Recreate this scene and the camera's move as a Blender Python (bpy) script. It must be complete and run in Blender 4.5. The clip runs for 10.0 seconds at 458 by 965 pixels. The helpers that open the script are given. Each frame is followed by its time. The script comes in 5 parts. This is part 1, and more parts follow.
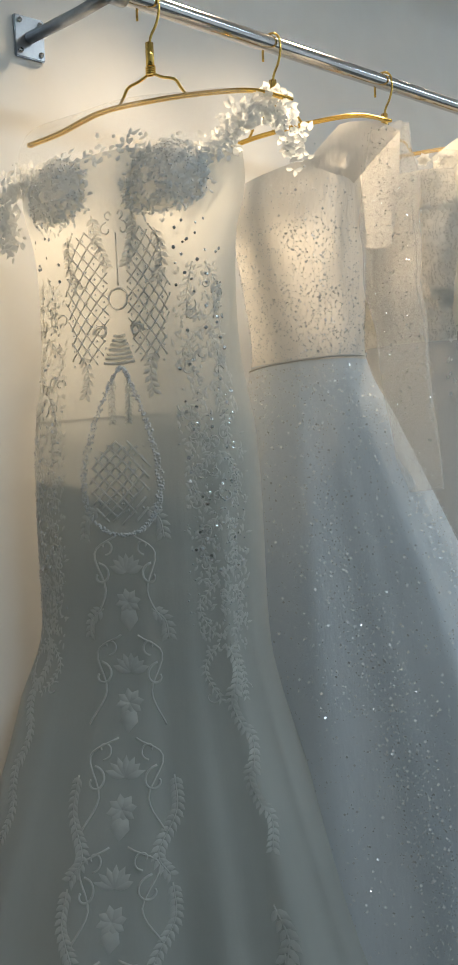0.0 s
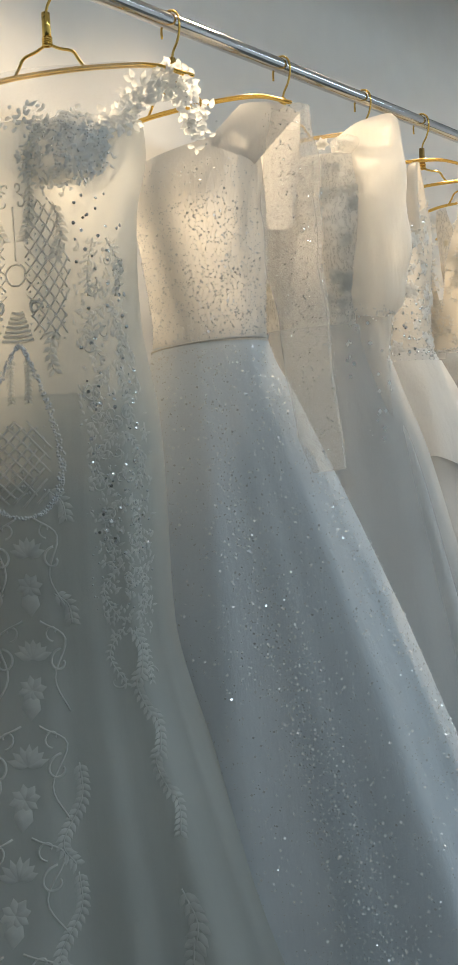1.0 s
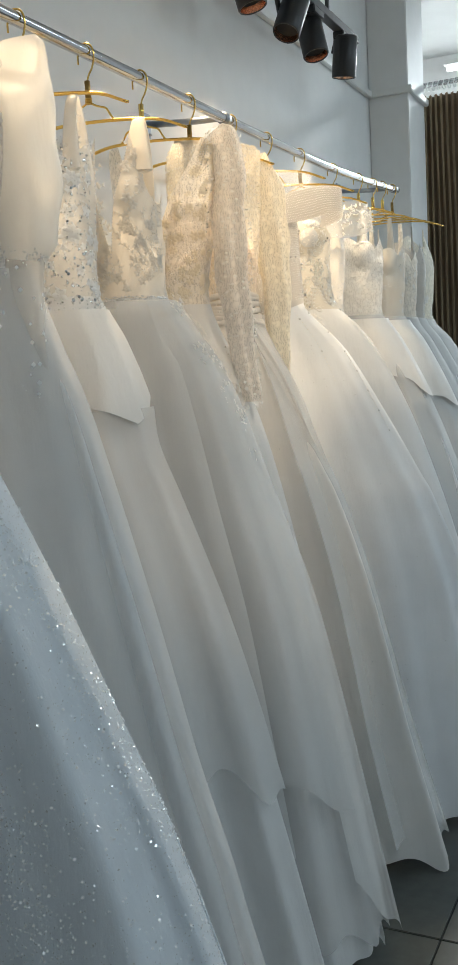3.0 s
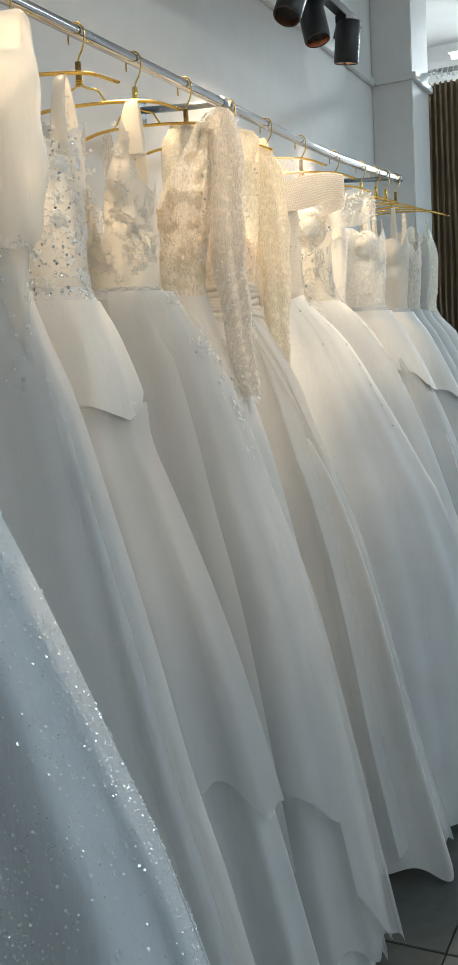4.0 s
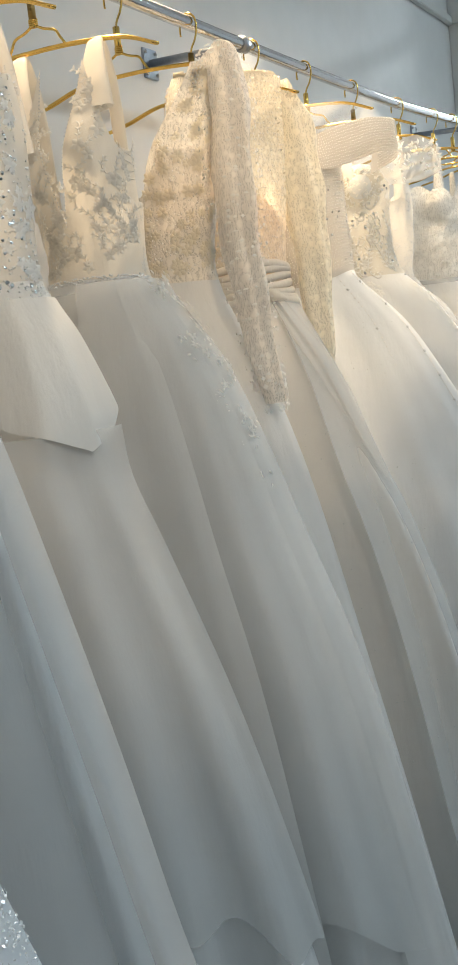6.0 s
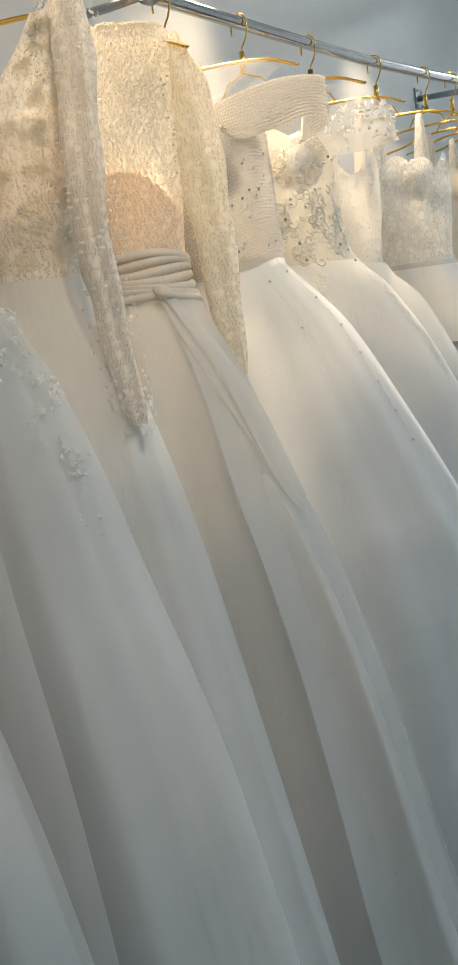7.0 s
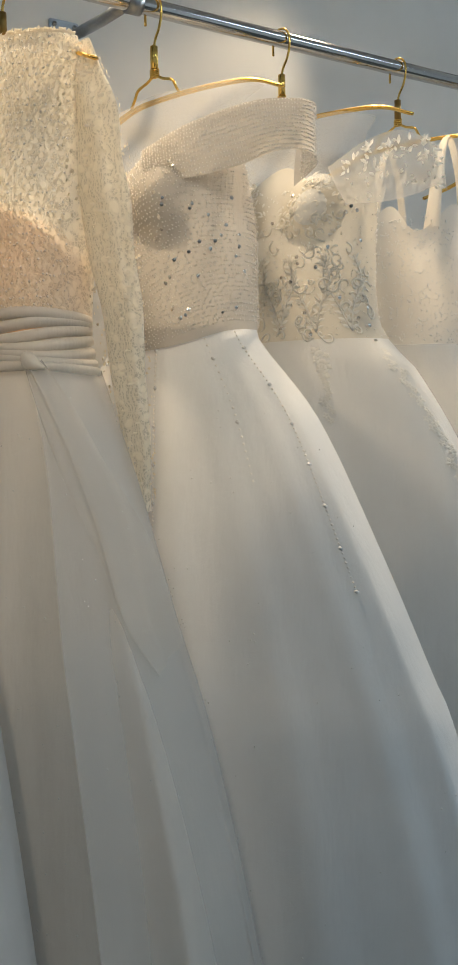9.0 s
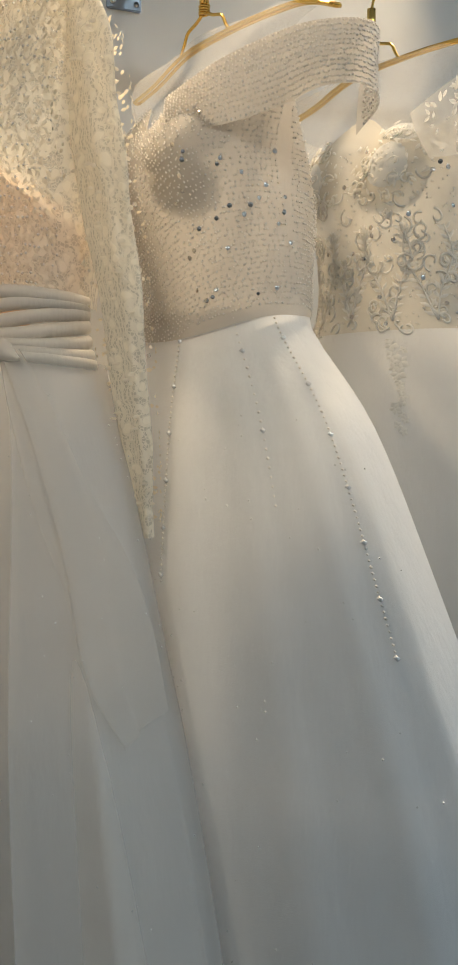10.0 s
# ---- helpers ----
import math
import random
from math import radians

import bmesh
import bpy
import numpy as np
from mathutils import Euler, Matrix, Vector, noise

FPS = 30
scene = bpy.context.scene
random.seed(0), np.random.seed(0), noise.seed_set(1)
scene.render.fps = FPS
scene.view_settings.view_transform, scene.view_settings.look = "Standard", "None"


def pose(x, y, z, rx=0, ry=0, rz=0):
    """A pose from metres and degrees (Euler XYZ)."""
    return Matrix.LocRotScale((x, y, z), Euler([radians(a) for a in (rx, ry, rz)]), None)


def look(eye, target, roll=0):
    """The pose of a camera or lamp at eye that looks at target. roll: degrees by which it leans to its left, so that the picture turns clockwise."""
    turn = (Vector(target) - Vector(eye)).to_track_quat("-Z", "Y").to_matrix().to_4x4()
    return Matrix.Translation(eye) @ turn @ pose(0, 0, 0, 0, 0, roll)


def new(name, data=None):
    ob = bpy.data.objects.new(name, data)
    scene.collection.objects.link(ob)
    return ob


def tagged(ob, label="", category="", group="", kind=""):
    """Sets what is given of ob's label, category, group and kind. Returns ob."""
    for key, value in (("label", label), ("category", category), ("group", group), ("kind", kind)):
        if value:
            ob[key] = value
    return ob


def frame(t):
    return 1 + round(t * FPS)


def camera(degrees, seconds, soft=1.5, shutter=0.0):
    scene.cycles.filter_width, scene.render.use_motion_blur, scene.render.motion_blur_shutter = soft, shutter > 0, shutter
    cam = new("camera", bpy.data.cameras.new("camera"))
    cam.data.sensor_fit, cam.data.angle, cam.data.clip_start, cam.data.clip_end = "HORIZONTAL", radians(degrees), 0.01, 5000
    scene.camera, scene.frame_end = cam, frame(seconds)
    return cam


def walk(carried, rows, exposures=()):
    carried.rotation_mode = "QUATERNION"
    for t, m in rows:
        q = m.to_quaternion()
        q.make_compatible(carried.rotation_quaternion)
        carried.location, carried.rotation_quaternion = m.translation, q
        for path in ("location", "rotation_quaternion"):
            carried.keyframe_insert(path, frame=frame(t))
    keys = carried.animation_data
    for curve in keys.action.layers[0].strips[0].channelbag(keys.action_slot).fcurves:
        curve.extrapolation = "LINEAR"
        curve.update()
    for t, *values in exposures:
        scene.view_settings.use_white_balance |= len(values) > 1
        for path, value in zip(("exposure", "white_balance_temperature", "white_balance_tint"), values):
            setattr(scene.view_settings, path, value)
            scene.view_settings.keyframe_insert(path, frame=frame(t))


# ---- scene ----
cam = camera(27.0, 10.0)
PATH = [
    (0, (0.204, -0.076, 1.26), (1.531, 1.418, 1.179), -2.8),
    (0.5, (0.207, -0.067, 1.254), (1.643, 1.321, 1.162), -2.9),
    (1, (0.202, -0.057, 1.243), (1.686, 1.281, 1.138), -3.0),
    (1.1, (0.206, -0.054, 1.24), (1.707, 1.263, 1.131), -3.1),
    (1.5, (0.224, -0.057, 1.241), (1.807, 1.157, 1.095), -3.1),
    (2, (0.261, -0.067, 1.238), (1.922, 1.032, 1.06), -3.1),
    (2.5, (0.308, -0.085, 1.241), (2.023, 0.922, 1.031), -3.3),
    (3, (0.348, -0.087, 1.248), (2.135, 0.777, 1.003), -3.2),
    (3.2, (0.337, -0.109, 1.27), (2.151, 0.689, 1.005), -2.1),
    (4.5, (0.539, -0.039, 1.238), (2.304, 0.867, 0.983), -3.7),
    (5, (0.668, -0.037, 1.243), (2.43, 0.872, 0.983), -3.3),
    (5.2, (0.706, -0.017, 1.242), (2.437, 0.949, 0.983), -3.6),
    (6.3, (0.964, -0.033, 1.268), (2.601, 1.08, 0.983), -7.5),
    (6.5, (1.053, -0.068, 1.267), (2.655, 1.094, 0.979), -7.5),
    (7, (1.282, -0.132, 1.27), (2.844, 1.081, 0.97), -7.5),
    (7.5, (1.483, -0.112, 1.29), (3.007, 1.162, 1.056), -6.9),
    (8, (1.651, -0.156, 1.298), (3.043, 1.271, 1.142), -6.4),
    (8.5, (1.824, -0.257, 1.297), (3.091, 1.284, 1.158), -2.6),
    (9, (1.968, -0.27, 1.296), (3.099, 1.372, 1.128), -1.2),
    (9.5, (2.096, -0.197, 1.31), (3.061, 1.548, 1.144), 2.0),
    (10, (2.273, -0.146, 1.29), (3.048, 1.691, 1.14), -0.0),
]
walk(cam, [(t, look(eye, target, roll)) for t, eye, target, roll in PATH],
     [(0, 0.50), (1.5, 0.46), (3, 0.50), (5, 0.52), (6.5, 0.45), (7.5, 0.10), (8.5, -0.15), (10, -0.20)])


# ---- light ----
world = bpy.data.worlds.new("world")
scene.world = world
world.use_nodes = True
world.node_tree.nodes["Background"].inputs[0].default_value = (0.75, 0.87, 1.0, 1)
world.node_tree.nodes["Background"].inputs[1].default_value = 0.12


def area_lamp(name, m, sx, sy, power, colour):
    d = bpy.data.lights.new(name, "AREA")
    d.shape, d.size, d.size_y, d.energy, d.color = "RECTANGLE", sx, sy, power, colour
    ob = new(name, d)
    ob.matrix_world = m
    return ob


def spot_lamp(name, eye, target, power, angle, colour, radius=0.02, blend=0.5):
    d = bpy.data.lights.new(name, "SPOT")
    d.energy, d.spot_size, d.spot_blend, d.color, d.shadow_soft_size = power, radians(angle), blend, colour, radius
    ob = new(name, d)
    ob.matrix_world = look(eye, target)
    return ob


WARM = (1.0, 0.77, 0.50)
COOL = (0.71, 0.885, 1.0)
# ceiling panels over the shop floor, and the tube beyond the curtain
PANELS = [(0.6, -1.7), (3.0, -1.7), (5.2, -1.7)]
for px, py in PANELS:
    area_lamp("panel_light", pose(px, py, 3.13), 1.1, 0.55, 21.0, COOL)
TUBE = (6.35, 0.75, 2.95)
area_lamp("tube_light", pose(TUBE[0] - 0.06, TUBE[1], TUBE[2] - 0.05, 0, 0, 90), 0.9, 0.1, 80.0, (0.85, 0.95, 1.0))
# the track spots: place of the lens and the point each one is turned to
SPOTS = [(0.85, 0.35), (1.40, 0.95), (1.72, 1.25), (2.08, 1.75), (2.50, 2.66), (2.83, 2.45), (3.03, 3.05), (3.30, 2.80), (3.56, 3.40), (3.86, 3.95)]
TRACK_Y, TRACK_Z, AIM = 1.05, 2.42, (0.82, 1.40)


def aim(sx, tx):
    """Two of the cans are turned to the wall, the others to the dresses."""
    return (tx, 1.16, AIM[1]) if sx in (3.30, 3.86) else (tx, *AIM)


for sx, tx in SPOTS:
    if sx < 2.0:
        spot_lamp("track_spot_light", (sx, TRACK_Y, TRACK_Z - 0.14), (tx, 0.90, 1.50), 33.0, 76, WARM, 0.03, 0.8)
    else:
        spot_lamp("track_spot_light", (sx, TRACK_Y, TRACK_Z - 0.14), aim(sx, tx), 13.0 if sx in (3.30, 3.86) else 40.0, 58, WARM, 0.03, 0.6)
# a second track over the shop floor lights the dresses from the front: lens and aim of each can
FRONT_SPOTS = [((1.45, -0.35, 2.62), (2.05, 0.70, 1.36)), ((1.85, -0.35, 2.62), (2.38, 0.74, 1.53)), ((2.25, -0.35, 2.62), (2.82, 0.78, 1.50)), ((2.75, -0.35, 2.62), (3.35, 0.78, 1.54))]
for eye_, to_ in FRONT_SPOTS:
    wide = eye_[0] < 1.6
    spot_lamp("front_spot_light", eye_, to_, 30.0 if wide else 26.0, 36 if wide else 24, WARM, 0.03, 0.6 if wide else 0.35)


# ---- materials ----
class Nodes:
    """A node material in few words."""

    def __init__(self, name):
        self.mat = bpy.data.materials.new(name)
        self.mat.use_nodes = True
        self.t = self.mat.node_tree
        self.t.nodes.clear()
        self.out = self.t.nodes.new("ShaderNodeOutputMaterial")

    def add(self, kind, links=None, operation="", feature="", **values):
        n = self.t.nodes.new(kind)
        if operation:
            n.operation = operation
        if feature:
            n.feature = feature
        for key, v in values.items():
            n.inputs[key.replace("_", " ")].default_value = v
        for key, v in (links or {}).items():
            self.t.links.new(v, n.inputs[key])
        return n

    def coords(self, scale=1.0, kind="Object"):
        c = self.add("ShaderNodeTexCoord")
        m = self.add("ShaderNodeMapping", {"Vector": c.outputs[kind]})
        m.inputs["Scale"].default_value = (scale,) * 3 if isinstance(scale, (int, float)) else scale
        return m.outputs[0]

    def noise(self, scale, detail=3.0, vec=None, rough=0.55):
        return self.add("ShaderNodeTexNoise", {"Vector": vec or self.coords()}, Scale=scale, Detail=detail, Roughness=rough).outputs["Fac"]

    def ramp(self, fac, *stops):
        n = self.add("ShaderNodeValToRGB", {"Fac": fac})
        e = n.color_ramp.elements
        while len(e) < len(stops):
            e.new(0.5)
        for el, (p, c) in zip(e, stops):
            el.position = p
            el.color = (*c, 1) if len(c) == 3 else c
        return n.outputs[0]

    def math(self, op, a, b):
        n = self.add("ShaderNodeMath", operation=op)
        for i, v in enumerate((a, b)):
            if isinstance(v, (int, float)):
                n.inputs[i].default_value = v
            else:
                self.t.links.new(v, n.inputs[i])
        return n.outputs[0]

    def bump(self, height, strength, distance):
        return self.add("ShaderNodeBump", {"Height": height}, Strength=strength, Distance=distance).outputs[0]

    def bsdf(self, links=None, **values):
        return self.add("ShaderNodeBsdfPrincipled", links, **values).outputs[0]

    def mix(self, fac, a, b):
        n = self.add("ShaderNodeMixShader")
        if isinstance(fac, (int, float)):
            n.inputs[0].default_value = fac
        else:
            self.t.links.new(fac, n.inputs[0])
        self.t.links.new(a, n.inputs[1])
        self.t.links.new(b, n.inputs[2])
        return n.outputs[0]

    def done(self, shader):
        self.t.links.new(shader, self.out.inputs[0])
        return self.mat


def tone(c, k):
    return tuple(min(1.0, v * k) for v in c)


def plain(name, colour, rough=0.5, metal=0.0, grain=60.0, bump=0.1, vary=0.06, dist=0.001):
    n = Nodes(name)
    col = n.ramp(n.noise(grain, 4), (0.3, tone(colour, 1 - vary)), (0.7, tone(colour, 1 + vary)))
    b = n.bump(n.noise(grain * 4, 3), bump, dist)
    r = n.math("ADD", n.math("MULTIPLY", n.noise(grain * 0.4, 3), 0.15), max(0.0, rough - 0.07))
    return n.done(n.bsdf({"Base Color": col, "Normal": b, "Roughness": r}, Metallic=metal))


def cloth(name, colour, rough=0.7, through_light=0.3, weave=900.0, crease=0.25, sheer=0.0, sheen=0.15, gloss=0.3):
    """Woven or netted cloth: a fine weave, soft creases, light passing through, and holes between threads when sheer."""
    n = Nodes(name)
    vec = n.coords()
    col = n.ramp(n.noise(7.0, 4, vec), (0.25, tone(colour, 0.94)), (0.75, tone(colour, 1.03)))
    fine = n.noise(weave, 2, vec)
    soft = n.noise(9.0, 5, n.coords((1, 1, 0.3)), 0.6)
    streak = n.noise(26.0, 4, n.coords((1, 1, 0.07)), 0.6)
    b = n.bump(fine, 0.22, 0.0007)
    b1 = n.add("ShaderNodeBump", {"Height": soft, "Normal": b}, Strength=crease, Distance=0.02).outputs[0]
    b2 = n.add("ShaderNodeBump", {"Height": streak, "Normal": b1}, Strength=crease * 0.55, Distance=0.012).outputs[0]
    face = n.bsdf({"Base Color": col, "Normal": b2}, Roughness=rough, **{"Sheen_Weight": sheen, "Specular_IOR_Level": gloss})
    back = n.add("ShaderNodeBsdfTranslucent", {"Color": col, "Normal": b2}).outputs[0]
    sh = n.mix(through_light, face, back)
    if sheer > 0:
        holes = n.math("MULTIPLY", n.math("ADD", fine, 0.5), sheer)
        sh = n.mix(holes, sh, n.add("ShaderNodeBsdfTransparent").outputs[0])
    return n.done(sh)


def lace(name, colour, scale=95.0, holes=0.45, through_light=0.35):
    """Corded lace: raised threads round flower-shaped cells on a fine net."""
    n = Nodes(name)
    vec = n.coords()
    wob = n.add("ShaderNodeVectorMath", {0: n.add("ShaderNodeTexNoise", {"Vector": vec}, Scale=60.0).outputs["Color"]}, operation="MULTIPLY")
    wob.inputs[1].default_value = (0.016,) * 3
    warp = n.add("ShaderNodeVectorMath", {0: vec, 1: wob.outputs[0]}, operation="ADD").outputs[0]
    v = n.add("ShaderNodeTexVoronoi", {"Vector": vec}, Scale=scale, feature="DISTANCE_TO_EDGE")
    w = n.add("ShaderNodeTexWave", {"Vector": warp}, Scale=scale * 0.22, Distortion=9.0, Detail=3.0)
    edge = n.ramp(v.outputs[0], (0.02, (1, 1, 1)), (0.16, (0, 0, 0)))
    cord = n.ramp(w.outputs["Fac"], (0.45, (0, 0, 0)), (0.62, (1, 1, 1)))
    thick = n.math("MAXIMUM", edge, cord)
    big = n.add("ShaderNodeTexVoronoi", {"Vector": warp}, Scale=scale * 0.27, feature="F1")
    petal = n.ramp(big.outputs["Distance"], (0.28, (1, 1, 1)), (0.5, (0, 0, 0)))
    thick = n.math("MAXIMUM", n.math("MULTIPLY", thick, 0.75), petal)
    col = n.ramp(n.math("ADD", n.math("MULTIPLY", thick, 0.8), n.math("MULTIPLY", n.noise(12.0, 4, vec), 0.25)), (0.1, tone(colour, 0.92)), (0.85, tone(colour, 1.08)))
    b = n.bump(thick, 0.6, 0.0025)
    face = n.bsdf({"Base Color": col, "Normal": b}, Roughness=0.62, Sheen_Weight=0.2)
    back = n.add("ShaderNodeBsdfTranslucent", {"Color": col}).outputs[0]
    sh = n.mix(through_light, face, back)
    open_ = n.math("MULTIPLY", n.math("SUBTRACT", 1.0, thick), holes * 0.55)
    return n.done(n.mix(open_, sh, n.add("ShaderNodeBsdfTransparent").outputs[0]))


def stitched(name, colour, through_light=0.45, rough=0.5, metal=0.0):
    """Thread or soft bead: fine relief, some light passing through."""
    n = Nodes(name)
    col = n.ramp(n.noise(60.0, 4), (0.3, tone(colour, 0.92)), (0.7, tone(colour, 1.05)))
    b = n.bump(n.noise(1600.0, 2), 0.35, 0.0006)
    face = n.bsdf({"Base Color": col, "Normal": b}, Roughness=rough, Metallic=metal)
    return n.done(n.mix(through_light, face, n.add("ShaderNodeBsdfTranslucent", {"Color": col}).outputs[0]))


CHROME = plain("chrome", (0.56, 0.56, 0.57), 0.12, 1.0, 40, 0.03, 0.04)
STEEL = plain("brushed_steel", (0.34, 0.36, 0.39), 0.32, 1.0, 90, 0.08, 0.08)
GOLD = plain("gold_wire", (0.86, 0.58, 0.16), 0.2, 1.0, 80, 0.03, 0.08)
BRASS_DARK = plain("dark_collar", (0.30, 0.19, 0.06), 0.3, 1.0, 80, 0.05, 0.1)
WALL = plain("wall_paint", (0.74, 0.74, 0.73), 0.75, 0, 14, 0.12, 0.02)
CEIL = plain("ceiling_paint", (0.80, 0.80, 0.79), 0.85, 0, 9, 0.05, 0.02)
TRUNK = plain("trunking_plastic", (0.72, 0.72, 0.70), 0.5, 0, 20, 0.03, 0.03)
TILE = plain("floor_tile_glaze", (0.055, 0.060, 0.055), 0.3, 0, 26, 0.04, 0.22)
GROUT = plain("grout", (0.03, 0.03, 0.03), 0.9, 0, 80, 0.3, 0.2)
BLACK = plain("black_metal", (0.018, 0.018, 0.019), 0.42, 0.0, 120, 0.05, 0.1)
COPPER = plain("copper_reflector", (0.85, 0.50, 0.34), 0.25, 1.0, 60, 0.02, 0.05)
CURTAIN_C = cloth("curtain_cloth", (0.20, 0.145, 0.085), 0.8, 0.05, 500, 0.2)
RING = plain("clear_ring", (0.6, 0.62, 0.62), 0.3, 0, 60, 0.02, 0.05)
TULLE = cloth("skirt_tulle", (0.82, 0.82, 0.815), 0.75, 0.42, 1400, 0.3)
SATIN = cloth("satin", (0.80, 0.79, 0.77), 0.42, 0.28, 1600, 0.3, 0.0, 0.05, 0.5)
NET = cloth("sheer_net", (0.86, 0.83, 0.78), 0.7, 0.4, 1500, 0.15, 0.55)
NET_TOP = cloth("fine_top_net", (0.86, 0.84, 0.80), 0.7, 0.4, 1500, 0.1, 0.8)
NET_SKIRT = cloth("sheer_skirt_layer", (0.82, 0.815, 0.80), 0.7, 0.4, 1500, 0.3, 0.5)
BODICE_W = cloth("bodice_white", (0.84, 0.81, 0.77), 0.65, 0.3, 1200, 0.12)
CUP_GREY = cloth("cup_lining", (0.76, 0.77, 0.77), 0.8, 0.42, 900, 0.15)
LACE_IV = lace("ivory_lace", (0.87, 0.82, 0.74), 210.0, 0.35)
LACE_CR = lace("cream_lace", (0.89, 0.84, 0.73), 240.0, 0.34)
LACE_WH = lace("white_lace", (0.86, 0.84, 0.80), 230.0, 0.3)
NUDE = cloth("nude_lining", (0.80, 0.58, 0.42), 0.7, 0.45, 900, 0.15)
BODICE_SHEER = cloth("sheer_ivory", (0.76, 0.755, 0.715), 0.6, 0.52, 1500, 0.12, 0.10)
BODICE_IV = cloth("ivory_bodice", (0.86, 0.81, 0.73), 0.6, 0.45, 1300, 0.1)
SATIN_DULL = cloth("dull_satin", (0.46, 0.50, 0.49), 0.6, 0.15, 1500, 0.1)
NET_BODICE = cloth("beaded_net", (0.84, 0.81, 0.76), 0.5, 0.45, 1300, 0.1, 0.22)
ORGANZA = cloth("organza", (0.90, 0.885, 0.85), 0.42, 0.5, 1500, 0.35, 0.14, 0.1, 0.5)
GLITTER_BODICE = cloth("glitter_bodice_tulle", (0.78, 0.76, 0.73), 0.6, 0.42, 1300, 0.5)
GLITTER_SKIRT = cloth("glitter_skirt_tulle", (0.74, 0.78, 0.82), 0.62, 0.35, 1300, 0.15)
GLITTER_NET = cloth("glitter_sleeve_net", (0.88, 0.85, 0.80), 0.6, 0.45, 1300, 0.2, 0.76)
FLAKE = plain("silver_glitter", (0.95, 0.96, 0.97), 0.22, 0.3, 200, 0.02, 0.1)
FLAKE_GREY = plain("grey_glitter", (0.66, 0.66, 0.67), 0.3, 0.5, 200, 0.02, 0.2)
BODICE_PINK = cloth("pink_beige_lining", (0.84, 0.75, 0.66), 0.7, 0.55, 1200, 0.1)
BODICE_PEARL = cloth("pearl_bodice", (0.60, 0.57, 0.53), 0.5, 0.45, 1200, 0.08)
BODICE_PADDED = cloth("padded_cup", (0.76, 0.75, 0.73), 0.75, 0.12, 1200, 0.1)
BODICE_SHEER2 = cloth("sheer_scroll_ivory", (0.78, 0.74, 0.66), 0.6, 0.5, 1400, 0.06, 0.1)
TULLE_BRIGHT = cloth("bright_tulle", (0.82, 0.835, 0.85), 0.7, 0.36, 1400, 0.2)
TULLE_SASH = cloth("organza_skirt", (0.82, 0.80, 0.77), 0.6, 0.42, 1400, 0.25)
SATIN_SASH = cloth("sash_satin", (0.86, 0.82, 0.76), 0.42, 0.45, 1500, 0.4, 0.0, 0.1, 0.5)
LACE_BEIGE = lace("beige_sleeve_lace", (0.87, 0.82, 0.76), 260.0, 0.42, 0.45)
THREAD_IV = stitched("ivory_embroidery", (0.86, 0.80, 0.68), 0.5)
n_ = Nodes("lamp_glow")
GLOW = n_.done(n_.add("ShaderNodeEmission", Color=(0.9, 0.97, 1.0, 1), Strength=14.0).outputs[0])
THREAD = stitched("white_embroidery", (0.90, 0.89, 0.86), 0.62)
THREAD_LACE = stitched("lace_thread", (0.86, 0.84, 0.80), 0.6)
THREAD_GREY = stitched("silver_embroidery", (0.87, 0.88, 0.88), 0.55, 0.4)
BEAD = plain("crystal_bead", (0.92, 0.93, 0.95), 0.08, 0.25, 200, 0.02, 0.12)
PEARL = stitched("pearl_bead", (0.95, 0.93, 0.90), 0.4, 0.12)
SEQUIN = plain("silver_sequin", (0.70, 0.71, 0.72), 0.1, 0.95, 200, 0.02, 0.25)
SEQUIN_DARK = plain("dark_sequin", (0.64, 0.63, 0.62), 0.18, 0.85, 200, 0.02, 0.3)


# ---- mesh helpers ----
def mesh_object(name, verts, faces, material, parent=None, label="", smooth=True, kind=""):
    me = bpy.data.meshes.new(name)
    me.from_pydata([tuple(v) for v in verts], [], faces)
    me.materials.append(material)
    if smooth:
        me.shade_smooth()
    ob = new(name, me)
    if parent is not None:
        ob.parent = parent
    return tagged(ob, label, kind=kind)


def part(name, bm, material, parent, label="", smooth=True, kind=""):
    me = bpy.data.meshes.new(name)
    bm.to_mesh(me)
    bm.free()
    me.materials.append(material)
    if smooth:
        me.shade_smooth()
    ob = new(name, me)
    if parent is not None:
        ob.parent = parent
    return tagged(ob, label, kind=kind)


def thing(name, label, category, m, group="", kind=""):
    ob = new(name)
    ob.empty_display_size = 0.05
    ob.matrix_world = m
    return tagged(ob, label, category, group, kind)


def box_bm(lo, hi, bevel=0.0, bm=None):
    bm = bm or bmesh.new()
    r = bmesh.ops.create_cube(bm, size=1.0)
    for v in r["verts"]:
        v.co = Vector([lo[i] + (v.co[i] + 0.5) * (hi[i] - lo[i]) for i in range(3)])
    if bevel > 0:
        edges = list({e for v in r["verts"] for e in v.link_edges})
        bmesh.ops.bevel(bm, geom=edges, offset=bevel, segments=2, affect="EDGES")
    return bm


